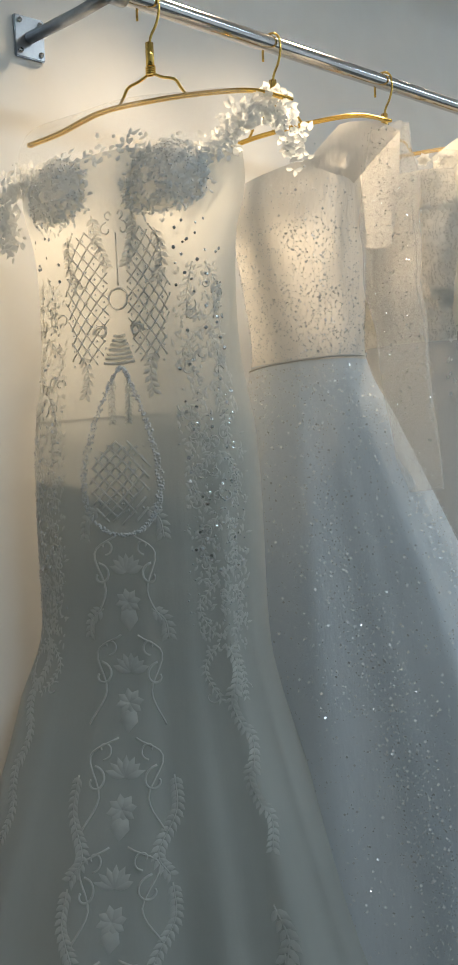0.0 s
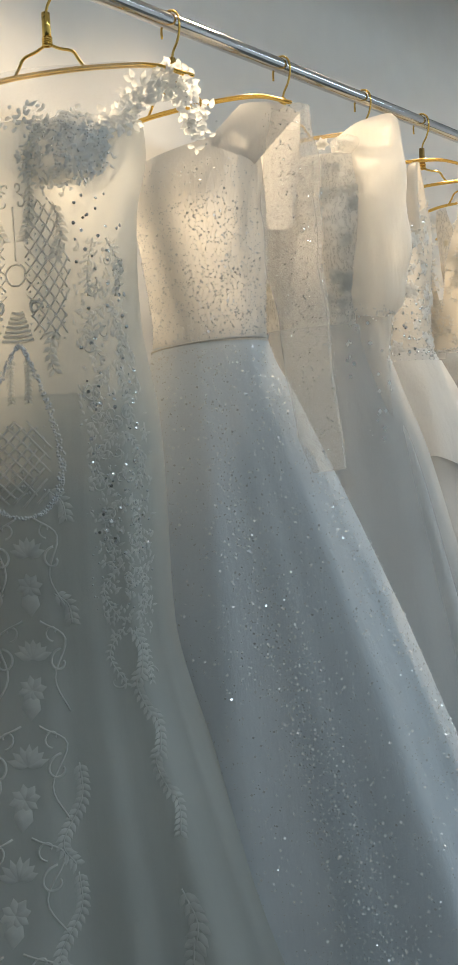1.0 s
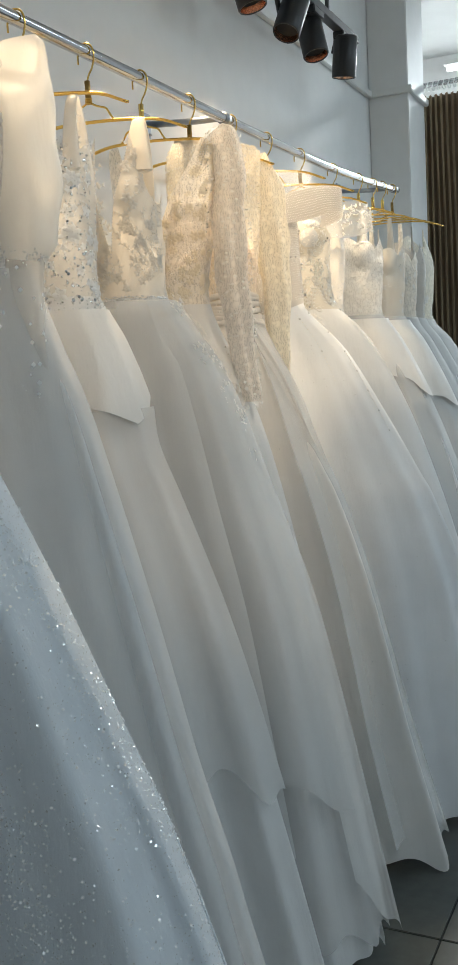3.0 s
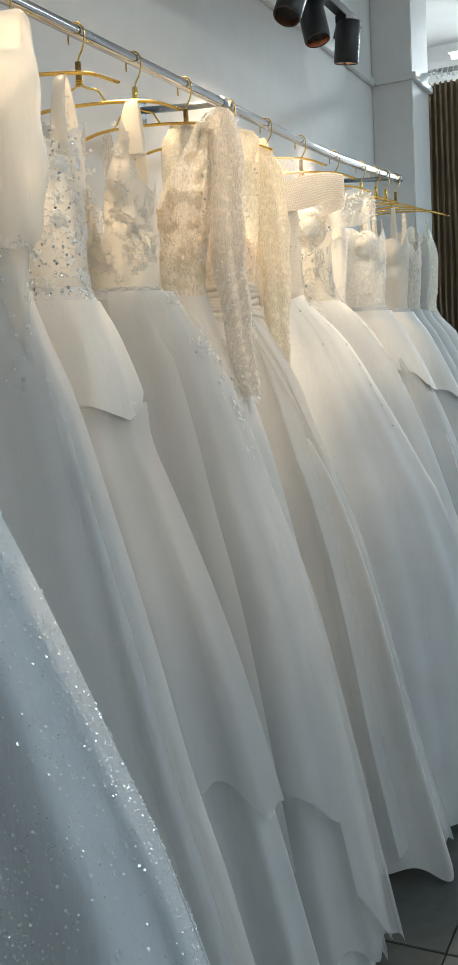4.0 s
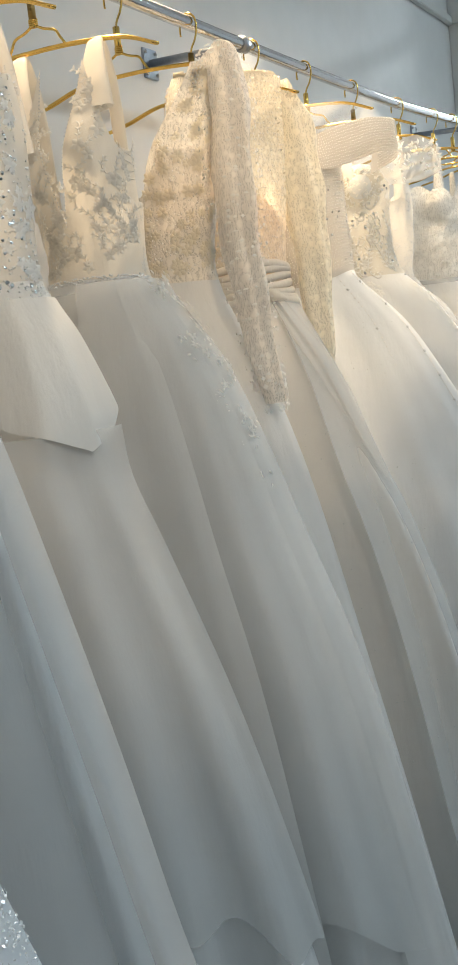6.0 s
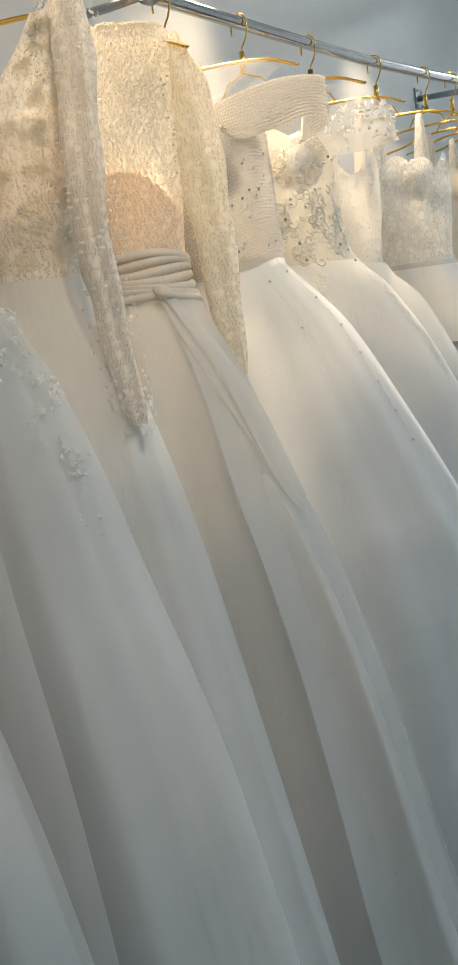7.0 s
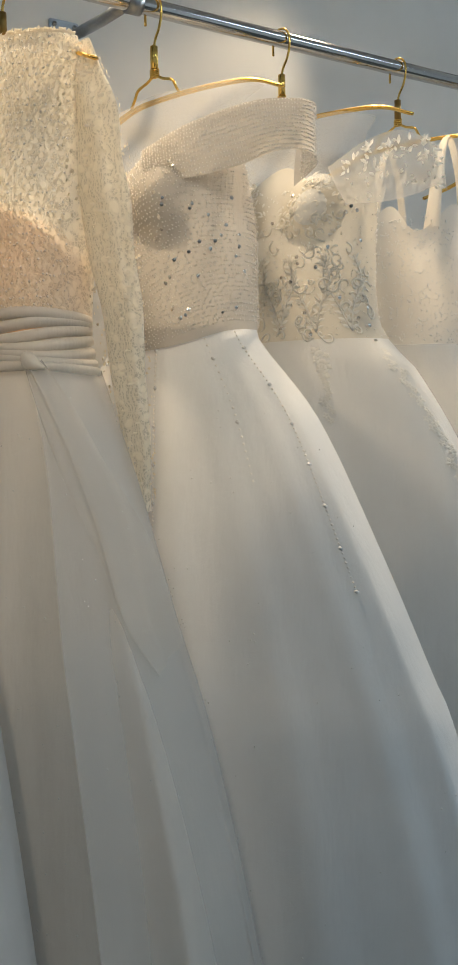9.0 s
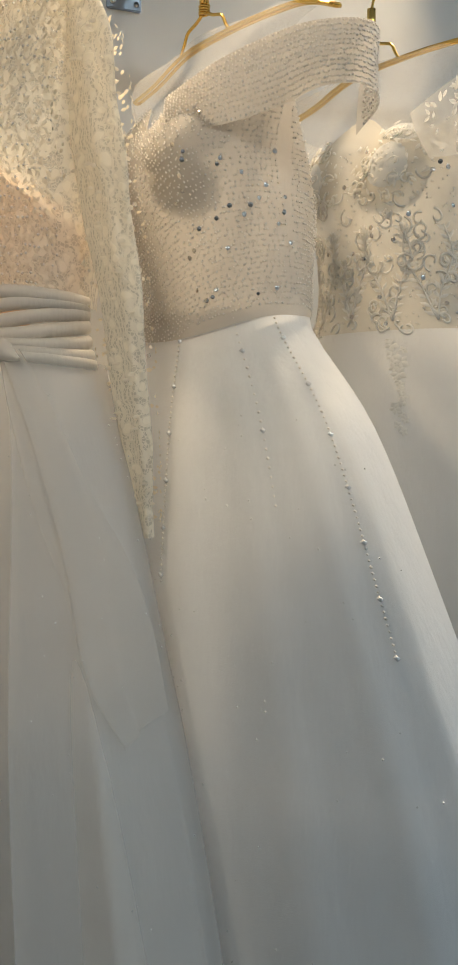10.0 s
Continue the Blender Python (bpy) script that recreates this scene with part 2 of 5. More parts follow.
def smooth_path(points, n):
    """A Catmull-Rom curve through the points, in n steps."""
    p = np.array(points, float)
    p = np.vstack([2 * p[0] - p[1], p, 2 * p[-1] - p[-2]])
    out = []
    for u in np.linspace(0, len(p) - 3 - 1e-6, n):
        i = int(u)
        f = u - i
        a, b, c, d = p[i : i + 4]
        out.append(0.5 * (2 * b + (c - a) * f + (2 * a - 5 * b + 4 * c - d) * f * f + (3 * b - a - 3 * c + d) * f**3))
    return np.array(out)


def sweep(points, radii, segs=8, caps=True, flat=1.0):
    """Vertices and faces of a tube along the points."""
    p = np.array(points, float)
    r = np.full(len(p), radii) if isinstance(radii, (int, float)) else np.array(radii, float)
    tan = np.gradient(p, axis=0)
    tan /= np.linalg.norm(tan, axis=1)[:, None] + 1e-12
    up = np.array((0, 0, 1.0)) if abs(tan[0][2]) < 0.9 else np.array((1.0, 0, 0))
    verts, faces = [], []
    a = np.cross(tan[0], up)
    a /= np.linalg.norm(a)
    for i in range(len(p)):
        a = a - tan[i] * (a @ tan[i])
        a /= np.linalg.norm(a) + 1e-12
        b = np.cross(tan[i], a)
        for k in range(segs):
            w = 2 * math.pi * k / segs
            verts.append(p[i] + r[i] * (flat * math.cos(w) * a + math.sin(w) * b))
    for i in range(len(p) - 1):
        for k in range(segs):
            k2 = (k + 1) % segs
            faces.append((i * segs + k, i * segs + k2, (i + 1) * segs + k2, (i + 1) * segs + k))
    if caps:
        faces.append(tuple(range(segs))[::-1])
        faces.append(tuple((len(p) - 1) * segs + k for k in range(segs)))
    return verts, faces


def lathe(origin, axis, prof, segs=24):
    """A turned shape: rows of (along, radius) about an axis."""
    ax = np.array(axis, float)
    a = np.cross(ax, (0, 1.0, 0))
    a /= np.linalg.norm(a)
    b = np.cross(ax, a)
    verts, faces = [], []
    for d, r in prof:
        for k in range(segs):
            w = 2 * math.pi * k / segs
            verts.append(np.array(origin) + ax * d + r * (math.cos(w) * a + math.sin(w) * b))
    for i in range(len(prof) - 1):
        for k in range(segs):
            k2 = (k + 1) % segs
            faces.append((i * segs + k, i * segs + k2, (i + 1) * segs + k2, (i + 1) * segs + k))
    return verts, faces


def merge(*pieces):
    verts, faces = [], []
    for v, f in pieces:
        o = len(verts)
        verts.extend(v)
        faces.extend(tuple(i + o for i in q) for q in f)
    return verts, faces


# ---- the room ----
RAIL_Y, RAIL_Z, WALL_Y = 1.0, 1.884, 1.24


def slab(name, lo, hi, material, bevel=0.0):
    return tagged(part(name, box_bm(lo, hi, bevel), material, None, smooth=False), kind="structure")


floor = slab("floor", (-2.6, -3.2, -0.12), (7.2, 1.44, -0.008), GROUT)
tagged(floor, "dark grey tiled floor with thin dark joints", "floor")
wall_n = tagged(slab("wall_north", (-2.6, WALL_Y, 0), (5.0, WALL_Y + 0.2, 3.2), WALL), "white painted wall behind the dress rail", "wall")
col = tagged(slab("wall_column", (4.8, 1.055, 0), (5.10, WALL_Y, 3.2), WALL, 0.004), "white painted pilaster beside the curtain", "wall")
tagged(slab("wall_south", (-2.6, -3.4, 0), (7.2, -3.2, 3.2), WALL), "white painted wall across the shop", "wall")
tagged(slab("wall_west", (-2.8, -3.4, 0), (-2.6, 1.44, 3.2), WALL), "white painted end wall", "wall")
tagged(slab("wall_east", (7.0, -3.4, 0), (7.2, 3.0, 3.2), WALL), "white panelled end wall", "wall")
tagged(slab("wall_recess", (5.0, 2.8, 0), (7.0, 3.0, 3.2), WALL), "white wall of the recess behind the curtain", "wall")
tagged(slab("wall_recess_side", (4.8, WALL_Y + 0.2, 0), (5.0, 3.0, 3.2), WALL), "white side wall of the recess", "wall")
tagged(slab("floor_recess", (5.0, 1.44, -0.12), (7.0, 2.8, -0.002), TILE), "dark tiled floor of the recess", "floor")
tagged(slab("ceiling", (-2.8, -3.4, 3.2), (7.2, 3.0, 3.35), CEIL), "plain white ceiling", "ceiling")


def trunking():
    v = box_bm((-2.6, WALL_Y - 0.022, 2.425), (4.8, WALL_Y, 2.455), 0.003)
    box_bm((4.778, 1.033, 2.425), (4.8, WALL_Y - 0.022, 2.455), 0.003, v)
    box_bm((4.8, 1.033, 2.425), (5.10, 1.055, 2.455), 0.003, v)
    return tagged(part("trim", v, TRUNK, None, smooth=False), "thin white trunking running along the wall", "trim", kind="structure")


trunking()


def ceiling_panel(px, py):
    t = thing("ceiling_light", "square white panel light set in the ceiling", "ceiling light", pose(px, py, 3.2), "ceiling panel lights")
    part("frame", box_bm((-0.6, -0.32, -0.03), (0.6, 0.32, 0.0), 0.004), CEIL, t)


for px, py in PANELS:
    ceiling_panel(px, py)

# ---- the rail ----
rail_pts = smooth_path([(0.55, RAIL_Y, RAIL_Z), (1.5, RAIL_Y, RAIL_Z), (3.2, RAIL_Y, RAIL_Z), (3.75, RAIL_Y, RAIL_Z + 0.012), (4.33, RAIL_Y, RAIL_Z + 0.042)], 60)
rail = thing("clothes_rail", "long chrome clothes rail fixed to the wall", "clothes rail", pose(0, 0, 0))
mesh_object("tube", *sweep(rail_pts, 0.0128, 20), CHROME, rail)
mesh_object("end_cap", *sweep([(4.322, 1.0, RAIL_Z + 0.0415), (4.338, 1.0, RAIL_Z + 0.0425)], 0.0155, 20), CHROME, rail, "round chrome end cap")


def rail_z(x):
    return float(np.interp(x, rail_pts[:, 0], rail_pts[:, 2]))


def rail_bracket(x):
    z = rail_z(x)
    bz = z + 0.02
    plate = part("plate", box_bm((x - 0.026, WALL_Y - 0.006, bz - 0.032), (x + 0.026, WALL_Y, bz + 0.032), 0.0015), STEEL, rail, "square steel wall plate", False)
    mesh_object("arm", *sweep([(x, WALL_Y - 0.004, bz), (x, 1.1, bz - 0.012), (x, RAIL_Y + 0.008, z + 0.004)], 0.009, 14), STEEL, rail, "round steel bracket arm")
    mesh_object("collar", *sweep([(x - 0.011, RAIL_Y, z), (x + 0.011, RAIL_Y, z)], 0.0165, 18), STEEL, rail, "steel ring round the rail")
    for dx in (-0.018, 0.018):
        for dz in (-0.023, 0.023):
            mesh_object("screw", *sweep([(x + dx, WALL_Y - 0.006, bz + dz), (x + dx, WALL_Y - 0.009, bz + dz)], 0.004, 8), CHROME, plate)


for bx in (1.0, 2.69, 4.30):
    rail_bracket(bx)


# ---- track with spots ----
def track_light(x0, x1, y, z, rods):
    t = thing("track_light", "black ceiling track that carries the spots", "track light", pose(0, y, z), "lighting tracks")
    part("track", box_bm((x0, -0.018, 0.0), (x1, 0.018, 0.03), 0.002), BLACK, t, "", False)
    for x in rods:
        part("hanger_rod", box_bm((x - 0.006, -0.006, 0.03), (x + 0.006, 0.006, 3.2 - z)), BLACK, t, "", False)


track_light(0.6, 4.0, TRACK_Y, TRACK_Z, (0.8, 2.3, 3.7))
track_light(1.2, 3.0, -0.35, 2.76, (1.3, 2.9))


def spot_can(eye, to):
    """A black can on a short arm, with a copper reflector ring at its mouth."""
    eye = Vector(eye)
    ax = (Vector(to) - eye).normalized()
    o = eye + Vector((0, 0, 0.14))
    t = thing("spotlight", "black cylinder spotlight with a copper inner ring", "spotlight", pose(*o), "track spots")
    a, b = eye - ax * 0.13 - o, eye + ax * 0.012 - o
    can = [(0.0, 0.0005), (0.0, 0.040), (0.004, 0.044), (0.138, 0.044), (0.142, 0.042), (0.142, 0.039), (0.095, 0.036), (0.092, 0.0005)]
    mesh_object("can", *lathe(a, ax, can), BLACK, t)
    mesh_object("reflector", *lathe(a, ax, [(0.139, 0.0388), (0.12, 0.035)]), COPPER, t, "copper reflector ring")
    mesh_object("arm", *sweep([(0, 0, 0.004), (0, 0.03, -0.03), a + ax * 0.05 + Vector((0, 0.045, 0))], 0.009, 8), BLACK, t)
    part("adapter", box_bm((-0.05, -0.02, -0.025), (0.05, 0.02, 0.002), 0.003), BLACK, t, "", False)


for sx, tx in SPOTS:
    spot_can((sx, TRACK_Y, TRACK_Z - 0.14), (tx, 0.90, 1.50) if sx < 2.0 else aim(sx, tx))
for eye_, to_ in FRONT_SPOTS:
    spot_can(eye_, to_)


# ---- hangers ----
def hanger(hx, alpha, turn=1, width=0.205, droop=0.03, dark=False, off_x=0.0):
    """A gold wire hanger: hook, collar, bell-shaped yoke and a double bar."""
    z = rail_z(hx)
    t = thing("hanger", "gold metal wire hanger hooked over the rail", "hanger", pose(hx, RAIL_Y, z, 0, 0, alpha - 90), "hangers on the rail")
    # local x runs along the bar, y along the rail
    h = [(0, 0, -0.075), (0.002, 0, -0.05), (0.012, 0, -0.032), (0.0175, 0, -0.012), (0.0155, 0, 0.006), (0.006, 0, 0.0155), (-0.006, 0, 0.0155), (-0.0145, 0, 0.007), (-0.0165, 0, -0.008), (-0.0165, 0, -0.022)]
    h = [(turn * a, b, c) for a, b, c in h]
    mesh_object("hook", *sweep(smooth_path(h, 40), 0.0019, 8), GOLD, t)
    mesh_object("collar", *sweep([(0, 0, -0.055), (0, 0, -0.056), (0, 0, -0.088), (0, 0, -0.089)], [0.004, 0.006, 0.006, 0.004], 12), BRASS_DARK if dark else GOLD, t, "ribbed metal collar")
    coil = [(0.006 * math.cos(a), 0.006 * math.sin(a), -0.089 - 0.012 * a / 25) for a in np.linspace(0, 25, 90)]
    mesh_object("wire_wrap", *sweep(coil, 0.0016, 5), GOLD, t)
    for k in (-1, 1):
        y = [(0.004 * k, 0, -0.099), (0.018 * k, 0, -0.106), (0.036 * k, 0, -0.112), (0.044 * k, 0, -0.124), (0.052 * k, 0, -0.136)]
        mesh_object("yoke", *sweep(smooth_path(y, 24), 0.0021, 8), GOLD, t)
    for off in (-0.004, 0.004):
        bar = [(-width, off, -0.137 - droop), (-width * 0.75, off, -0.137 - droop * 0.7), (-width * 0.4, off, -0.139), (0, off, -0.134 - 0.002), (width * 0.4, off, -0.139), (width * 0.75, off, -0.137 - droop * 0.35), (width, off, -0.137 - droop)]
        bar = [(a + off_x, b, c) for a, b, c in bar]
        mesh_object("bar", *sweep(smooth_path(bar, 50), 0.0024, 8), GOLD, t)
    for k in (-1, 1):
        mesh_object("end_loop", *sweep([(off_x + k * width, -0.005, -0.137 - droop), (off_x + k * (width + 0.004), 0, -0.138 - droop), (off_x + k * width, 0.005, -0.137 - droop)], 0.0024, 8), GOLD, t)
    return t


# ---- gowns ----
R = math.radians


def smooth_rows(rows):
    """Rows of (z, values...) from the top down as a smooth function of z."""
    r = np.array(sorted(rows), float)
    fine = smooth_path(r, 24 * len(r))
    order = np.argsort(fine[:, 0])
    fine = fine[order]

    def f(z):
        return [float(np.interp(z, fine[:, 0], fine[:, k])) for k in range(1, r.shape[1])]

    return f


def backed(front, back=1.52):
    """A neckline that runs smoothly from the front's height down to a low back."""

    def f(th):
        sn = math.sin(th)
        if sn >= 0:
            return front(th)
        side = front(0.0 if math.cos(th) > 0 else math.pi)
        return back + (side - back) * max(0.0, 1 + sn / 0.75) ** 2

    return f


class Gown:
    """A gown on its hanger. rows: (z, reach to the room, depth). Angle 0 is the room edge, 90 the front, 180 the wall edge."""

    def __init__(self, label, hx, alpha, rows, shift=0.05, folds=0.03, seed=1, waist=1.38, bust=0.0, bust_z=1.58, left=0.0, bust_x=0.066, lim=0.205, trail=0.0):
        self.hx, self.alpha, self.shift, self.waist, self.folds = hx, alpha, shift, waist, folds
        self.f = smooth_rows(rows)
        self.bust, self.bust_z, self.left, self.bust_x, self.lim = bust, bust_z, left, bust_x, lim
        self.trail = trail
        self.rng = random.Random(seed)
        self.ph = [(k, self.rng.uniform(0, 6.28), self.rng.uniform(0.4, 1.0)) for k in (3, 5, 7, 11, 16)]
        self.ph2 = [(k, self.rng.uniform(0, 6.28), self.rng.uniform(0.5, 1.0)) for k in (4, 6, 9, 13)]
        self.ob = thing("wedding_dress", label, "dress", pose(hx, RAIL_Y, 0, 0, 0, alpha - 90), "wedding dresses on the rail")

    def pt(self, th, z, out=0.0, alt=False):
        reach, depth = self.f(z)
        a = math.sqrt(max((reach - self.shift) ** 2 - (0.5 * depth) ** 2, 0.0016))
        ct, st = math.cos(th), math.sin(th)
        lim = self.lim + self.shift
        al = min(a, lim)
        if self.left:
            al = min(a + self.left, lim)
        w = 0.0
        drop = max(0.0, self.waist - z)
        if drop > 0:
            for k, p, g in self.ph2 if alt else self.ph:
                c = math.sin(k * th + p + 0.5 * math.sin(2.1 * z + p))
                w += g * (2 * abs((c + 1) / 2) ** 1.7 - 0.8) / (1 + 0.06 * k)
            w *= self.folds * 1.35 * min(1.0, drop / 0.8) ** 0.65
        x = self.shift + (a if ct > 0 else al) * ct * (1 + 0.35 * w) + 0.10 * w * abs(st) * (0.3 + abs(ct))
        d = (depth if st > 0 else depth * 0.75) * math.copysign(abs(st) ** 0.85, st) + w * depth * 1.6
        if self.bust and st > 0:
            for k in (-1, 1):
                q = ((x - self.shift - k * self.bust_x) / 0.055) ** 2 + ((z - self.bust_z) / 0.062) ** 2
                d += self.bust * math.exp(-q)
        if self.trail and ct < 0.3:
            # the hem of the wall side swings out along the wall
            k = self.trail * max(0.0, 1.0 - z) ** 1.2 * (0.3 - ct) / 1.3
            x, d = x - 0.47 * k, d + 0.88 * k
        return np.array((x + out * ct, -(d + out * st), z))

    def at(self, th, z, a=0.0, b=0.0, h=0.001):
        """The point a metres towards the room and b up from (th, z), h off the cloth."""
        step = 0.02
        zz = z + b
        p0, p1 = self.pt(th - step, zz), self.pt(th + step, zz)
        size = np.linalg.norm(p1 - p0) / (2 * step)
        t2 = th - a / max(size, 0.03)
        p = self.pt(t2, zz)
        u = self.pt(t2 - step, zz) - self.pt(t2 + step, zz)
        v = self.pt(t2, zz + 0.006) - self.pt(t2, zz - 0.006)
        n = np.cross(u, v)
        n /= np.linalg.norm(n) + 1e-12
        return p + n * h, u / (np.linalg.norm(u) + 1e-12), v / (np.linalg.norm(v) + 1e-12), n

    def sheet(self, name, z0, z1, material, th0=0.0, th1=2 * math.pi, nth=110, nz=46, out=0.0, label="", parent=None, hem=0.0, flare=0.0, alt=False):
        """A piece of cloth between heights z0 and z1 (numbers, or functions of the angle)."""
        f0 = z0 if callable(z0) else (lambda th: z0)
        f1 = z1 if callable(z1) else (lambda th: z1)
        closed = abs(th1 - th0 - 2 * math.pi) < 1e-6
        cols = nth if closed else nth + 1
        ph = self.rng.uniform(0, 6)
        verts, faces = [], []
        for j in range(nz + 1):
            v = j / nz
            for i in range(cols):
                th = th0 + (th1 - th0) * i / nth
                za, zb = f0(th), f1(th)
                z = za + (zb - za) * v
                if hem:
                    z += v**6 * hem * (math.sin(6 * th + ph) + 0.6 * math.sin(13 * th + 2 * ph))
                verts.append(self.pt(th, z, out + flare * v * (1 + 0.5 * math.sin(5 * th + ph)), alt))
        for j in range(nz):
            for i in range(nth):
                i2 = (i + 1) % cols
                faces.append((j * cols + i, j * cols + i2, (j + 1) * cols + i2, (j + 1) * cols + i))
        return mesh_object(name, verts, faces, material, parent or self.ob, label)

    def skirt(self, material, hem=0.03, wave=0.014, layer=None, **more):
        base = self.sheet("skirt", self.waist + 0.004, hem, material, nth=170, nz=60, hem=wave, **more)
        if layer is not None:
            self.sheet("outer_layer", self.waist + 0.003, hem + 0.03, layer, th0=R(-75), th1=R(150), nth=130, nz=50, hem=wave * 1.5, out=0.004, flare=0.016, label="sheer outer tulle layer", alt=True)
        return base

    def ruled(self, name, upper, lower, material, label="", nu=40, nv=10, bulge=0.0, ripple=0.0, parent=None):
        """Cloth between two edges, each given as points (s, towards the front, z)."""
        a = smooth_path([(p, -q, r) for p, q, r in upper], nu + 1)
        b = smooth_path([(p, -q, r) for p, q, r in lower], nu + 1)
        ph = self.rng.uniform(0, 6)
        verts, faces = [], []
        for j in range(nv + 1):
            v = j / nv
            for i in range(nu + 1):
                p = a[i] + (b[i] - a[i]) * v
                p = p + np.array((0.25, -1.0, 0)) * (bulge * math.sin(math.pi * v) + ripple * math.sin(11 * v + 3.0 * math.sin(4.0 * i / nu + ph) + ph))
                verts.append(p)
        for j in range(nv):
            for i in range(nu):
                k = j * (nu + 1) + i
                faces.append((k, k + 1, k + nu + 2, k + nu + 1))
        return mesh_object(name, verts, faces, material, parent or self.ob, label)

    def tube(self, name, pts, radii, material, label="", segs=18, n=40, flat=1.0, wrinkle=0.0, parent=None):
        """A sleeve, strap or band along points (s, towards the front, z)."""
        p = smooth_path([(a, -b, c) for a, b, c in pts], n)
        r = smooth_path([(0, v, 0) for v in radii], n)[:, 1]
        verts, faces = sweep(p, r, segs, False, flat)
        if wrinkle:
            ph = self.rng.uniform(0, 6)
            for i, v in enumerate(verts):
                j, k = divmod(i, segs)
                c = p[j]
                w = 1 + wrinkle * (math.sin(5 * 6.283 * k / segs + ph + j * 0.05) + 0.8 * math.sin(3 * 6.283 * k / segs + 2 * ph) + 0.6 * math.sin(j * 0.42 + 2 * math.sin(6.283 * k / segs) + ph))
                verts[i] = c + (v - c) * w
        return mesh_object(name, verts, faces, material, parent or self.ob, label)


# ---- needlework: leaves, cords, beads and sequins laid on the cloth ----
class Needlework:
    def __init__(self, gown):
        self.g, self.v, self.fc = gown, [], []

    def put(self, verts, faces):
        o = len(self.v)
        self.v.extend(verts)
        self.fc.extend(tuple(i + o for i in q) for q in faces)

    def leaf(self, th, z, a, b, ang, length, width, h=0.0008):
        p, u, v, n = self.g.at(th, z, a, b, h)
        d = u * math.cos(ang) + v * math.sin(ang)
        e = np.cross(n, d)
        self.petal(p, d, e, n * width * 0.28, length, width)

    def petal(self, p, d, e, rise, length, width):
        """A pointed oval with a raised middle."""
        w = width / 2
        q = [p, p + d * length * 0.2 + e * w * 0.8, p + d * length * 0.55 + e * w, p + d * length, p + d * length * 0.55 - e * w, p + d * length * 0.2 - e * w * 0.8, p + d * length * 0.45 + rise]
        self.put(q, [(k, (k + 5) % 6, 6) for k in range(6)])

    def cord(self, th, z, ab, r=0.0011, steps=14):
        path = smooth_path([(a, b, 0) for a, b in ab], steps)
        self.put(*sweep([self.g.at(th, z, a, b, r * 0.4)[0] for a, b, _ in path], r, 5, True))

    def vine(self, th, z, ab, r=0.001, leaf=0.011, gap=0.008, steps=16, spread=0.8, wide=0.45):
        path = smooth_path([(a, b, 0) for a, b in ab], steps)[:, :2]
        self.cord(th, z, ab, r, steps)
        seg = np.linalg.norm(np.diff(path, axis=0), axis=1)
        s = np.r_[0, np.cumsum(seg)]
        k = 1
        for d in np.arange(gap * 0.5, s[-1], gap):
            a, b = np.interp(d, s, path[:, 0]), np.interp(d, s, path[:, 1])
            a2, b2 = np.interp(d + 0.002, s, path[:, 0]), np.interp(d + 0.002, s, path[:, 1])
            ang = math.atan2(b2 - b, a2 - a)
            for k in (-1, 1):
                self.leaf(th, z, a, b, ang + k * spread, leaf, leaf * wide)

    def scroll(self, th, z, a, b, size, turn=1, start=0.0, r=0.0013):
        ab = []
        for i in range(13):
            w = start + turn * i * 0.42
            k = size * (1 - i / 15)
            ab.append((a + k * math.cos(w), b + k * math.sin(w)))
        self.cord(th, z, ab, r, 22)

    def flower(self, th, z, a, b, size, petals=6, turn=0.0):
        for i in range(petals):
            self.leaf(th, z, a, b, turn + i * 2 * math.pi / petals, size, size * 0.62)

    def bead(self, th, z, a, b, r, h=0.001):
        p, u, v, n = self.g.at(th, z, a, b, h)
        self.ball(p, u, v, n, r)

    def ball(self, p, u, v, n, r):
        self.put([p + u * r, p - u * r, p + v * r, p - v * r, p + n * r, p - n * r], [(0, 2, 4), (2, 1, 4), (1, 3, 4), (3, 0, 4), (2, 0, 5), (1, 2, 5), (3, 1, 5), (0, 3, 5)])

    def sequin(self, th, z, a, b, r, tilt=0.35, h=0.0015):
        p, u, v, n = self.g.at(th, z, a, b, h)
        rg = self.g.rng
        n2 = n + u * rg.uniform(-tilt, tilt) + v * rg.uniform(-tilt, tilt)
        n2 /= np.linalg.norm(n2)
        u2 = np.cross(v, n2)
        u2 /= np.linalg.norm(u2)
        v2 = np.cross(n2, u2)
        ring = [p + r * (math.cos(k * math.pi / 3) * u2 + math.sin(k * math.pi / 3) * v2) for k in range(6)]
        self.put(ring + [p + n2 * r * 0.25], [(k, (k + 1) % 6, 6) for k in range(6)])

    def done(self, name, material, label="", smooth=True, parent=None):
        if not self.v:
            return None
        return mesh_object(name, self.v, self.fc, material, parent or self.g.ob, label, smooth, "stuff")


def scatter(g, count, th_range, z_range, put, bias=None):
    n = 0
    for _ in range(count * 6):
        if n >= count:
            break
        th = g.rng.uniform(*th_range)
        z = g.rng.uniform(*z_range)
        if bias is None or g.rng.random() < bias(th, z):
            put(th, z)
            n += 1


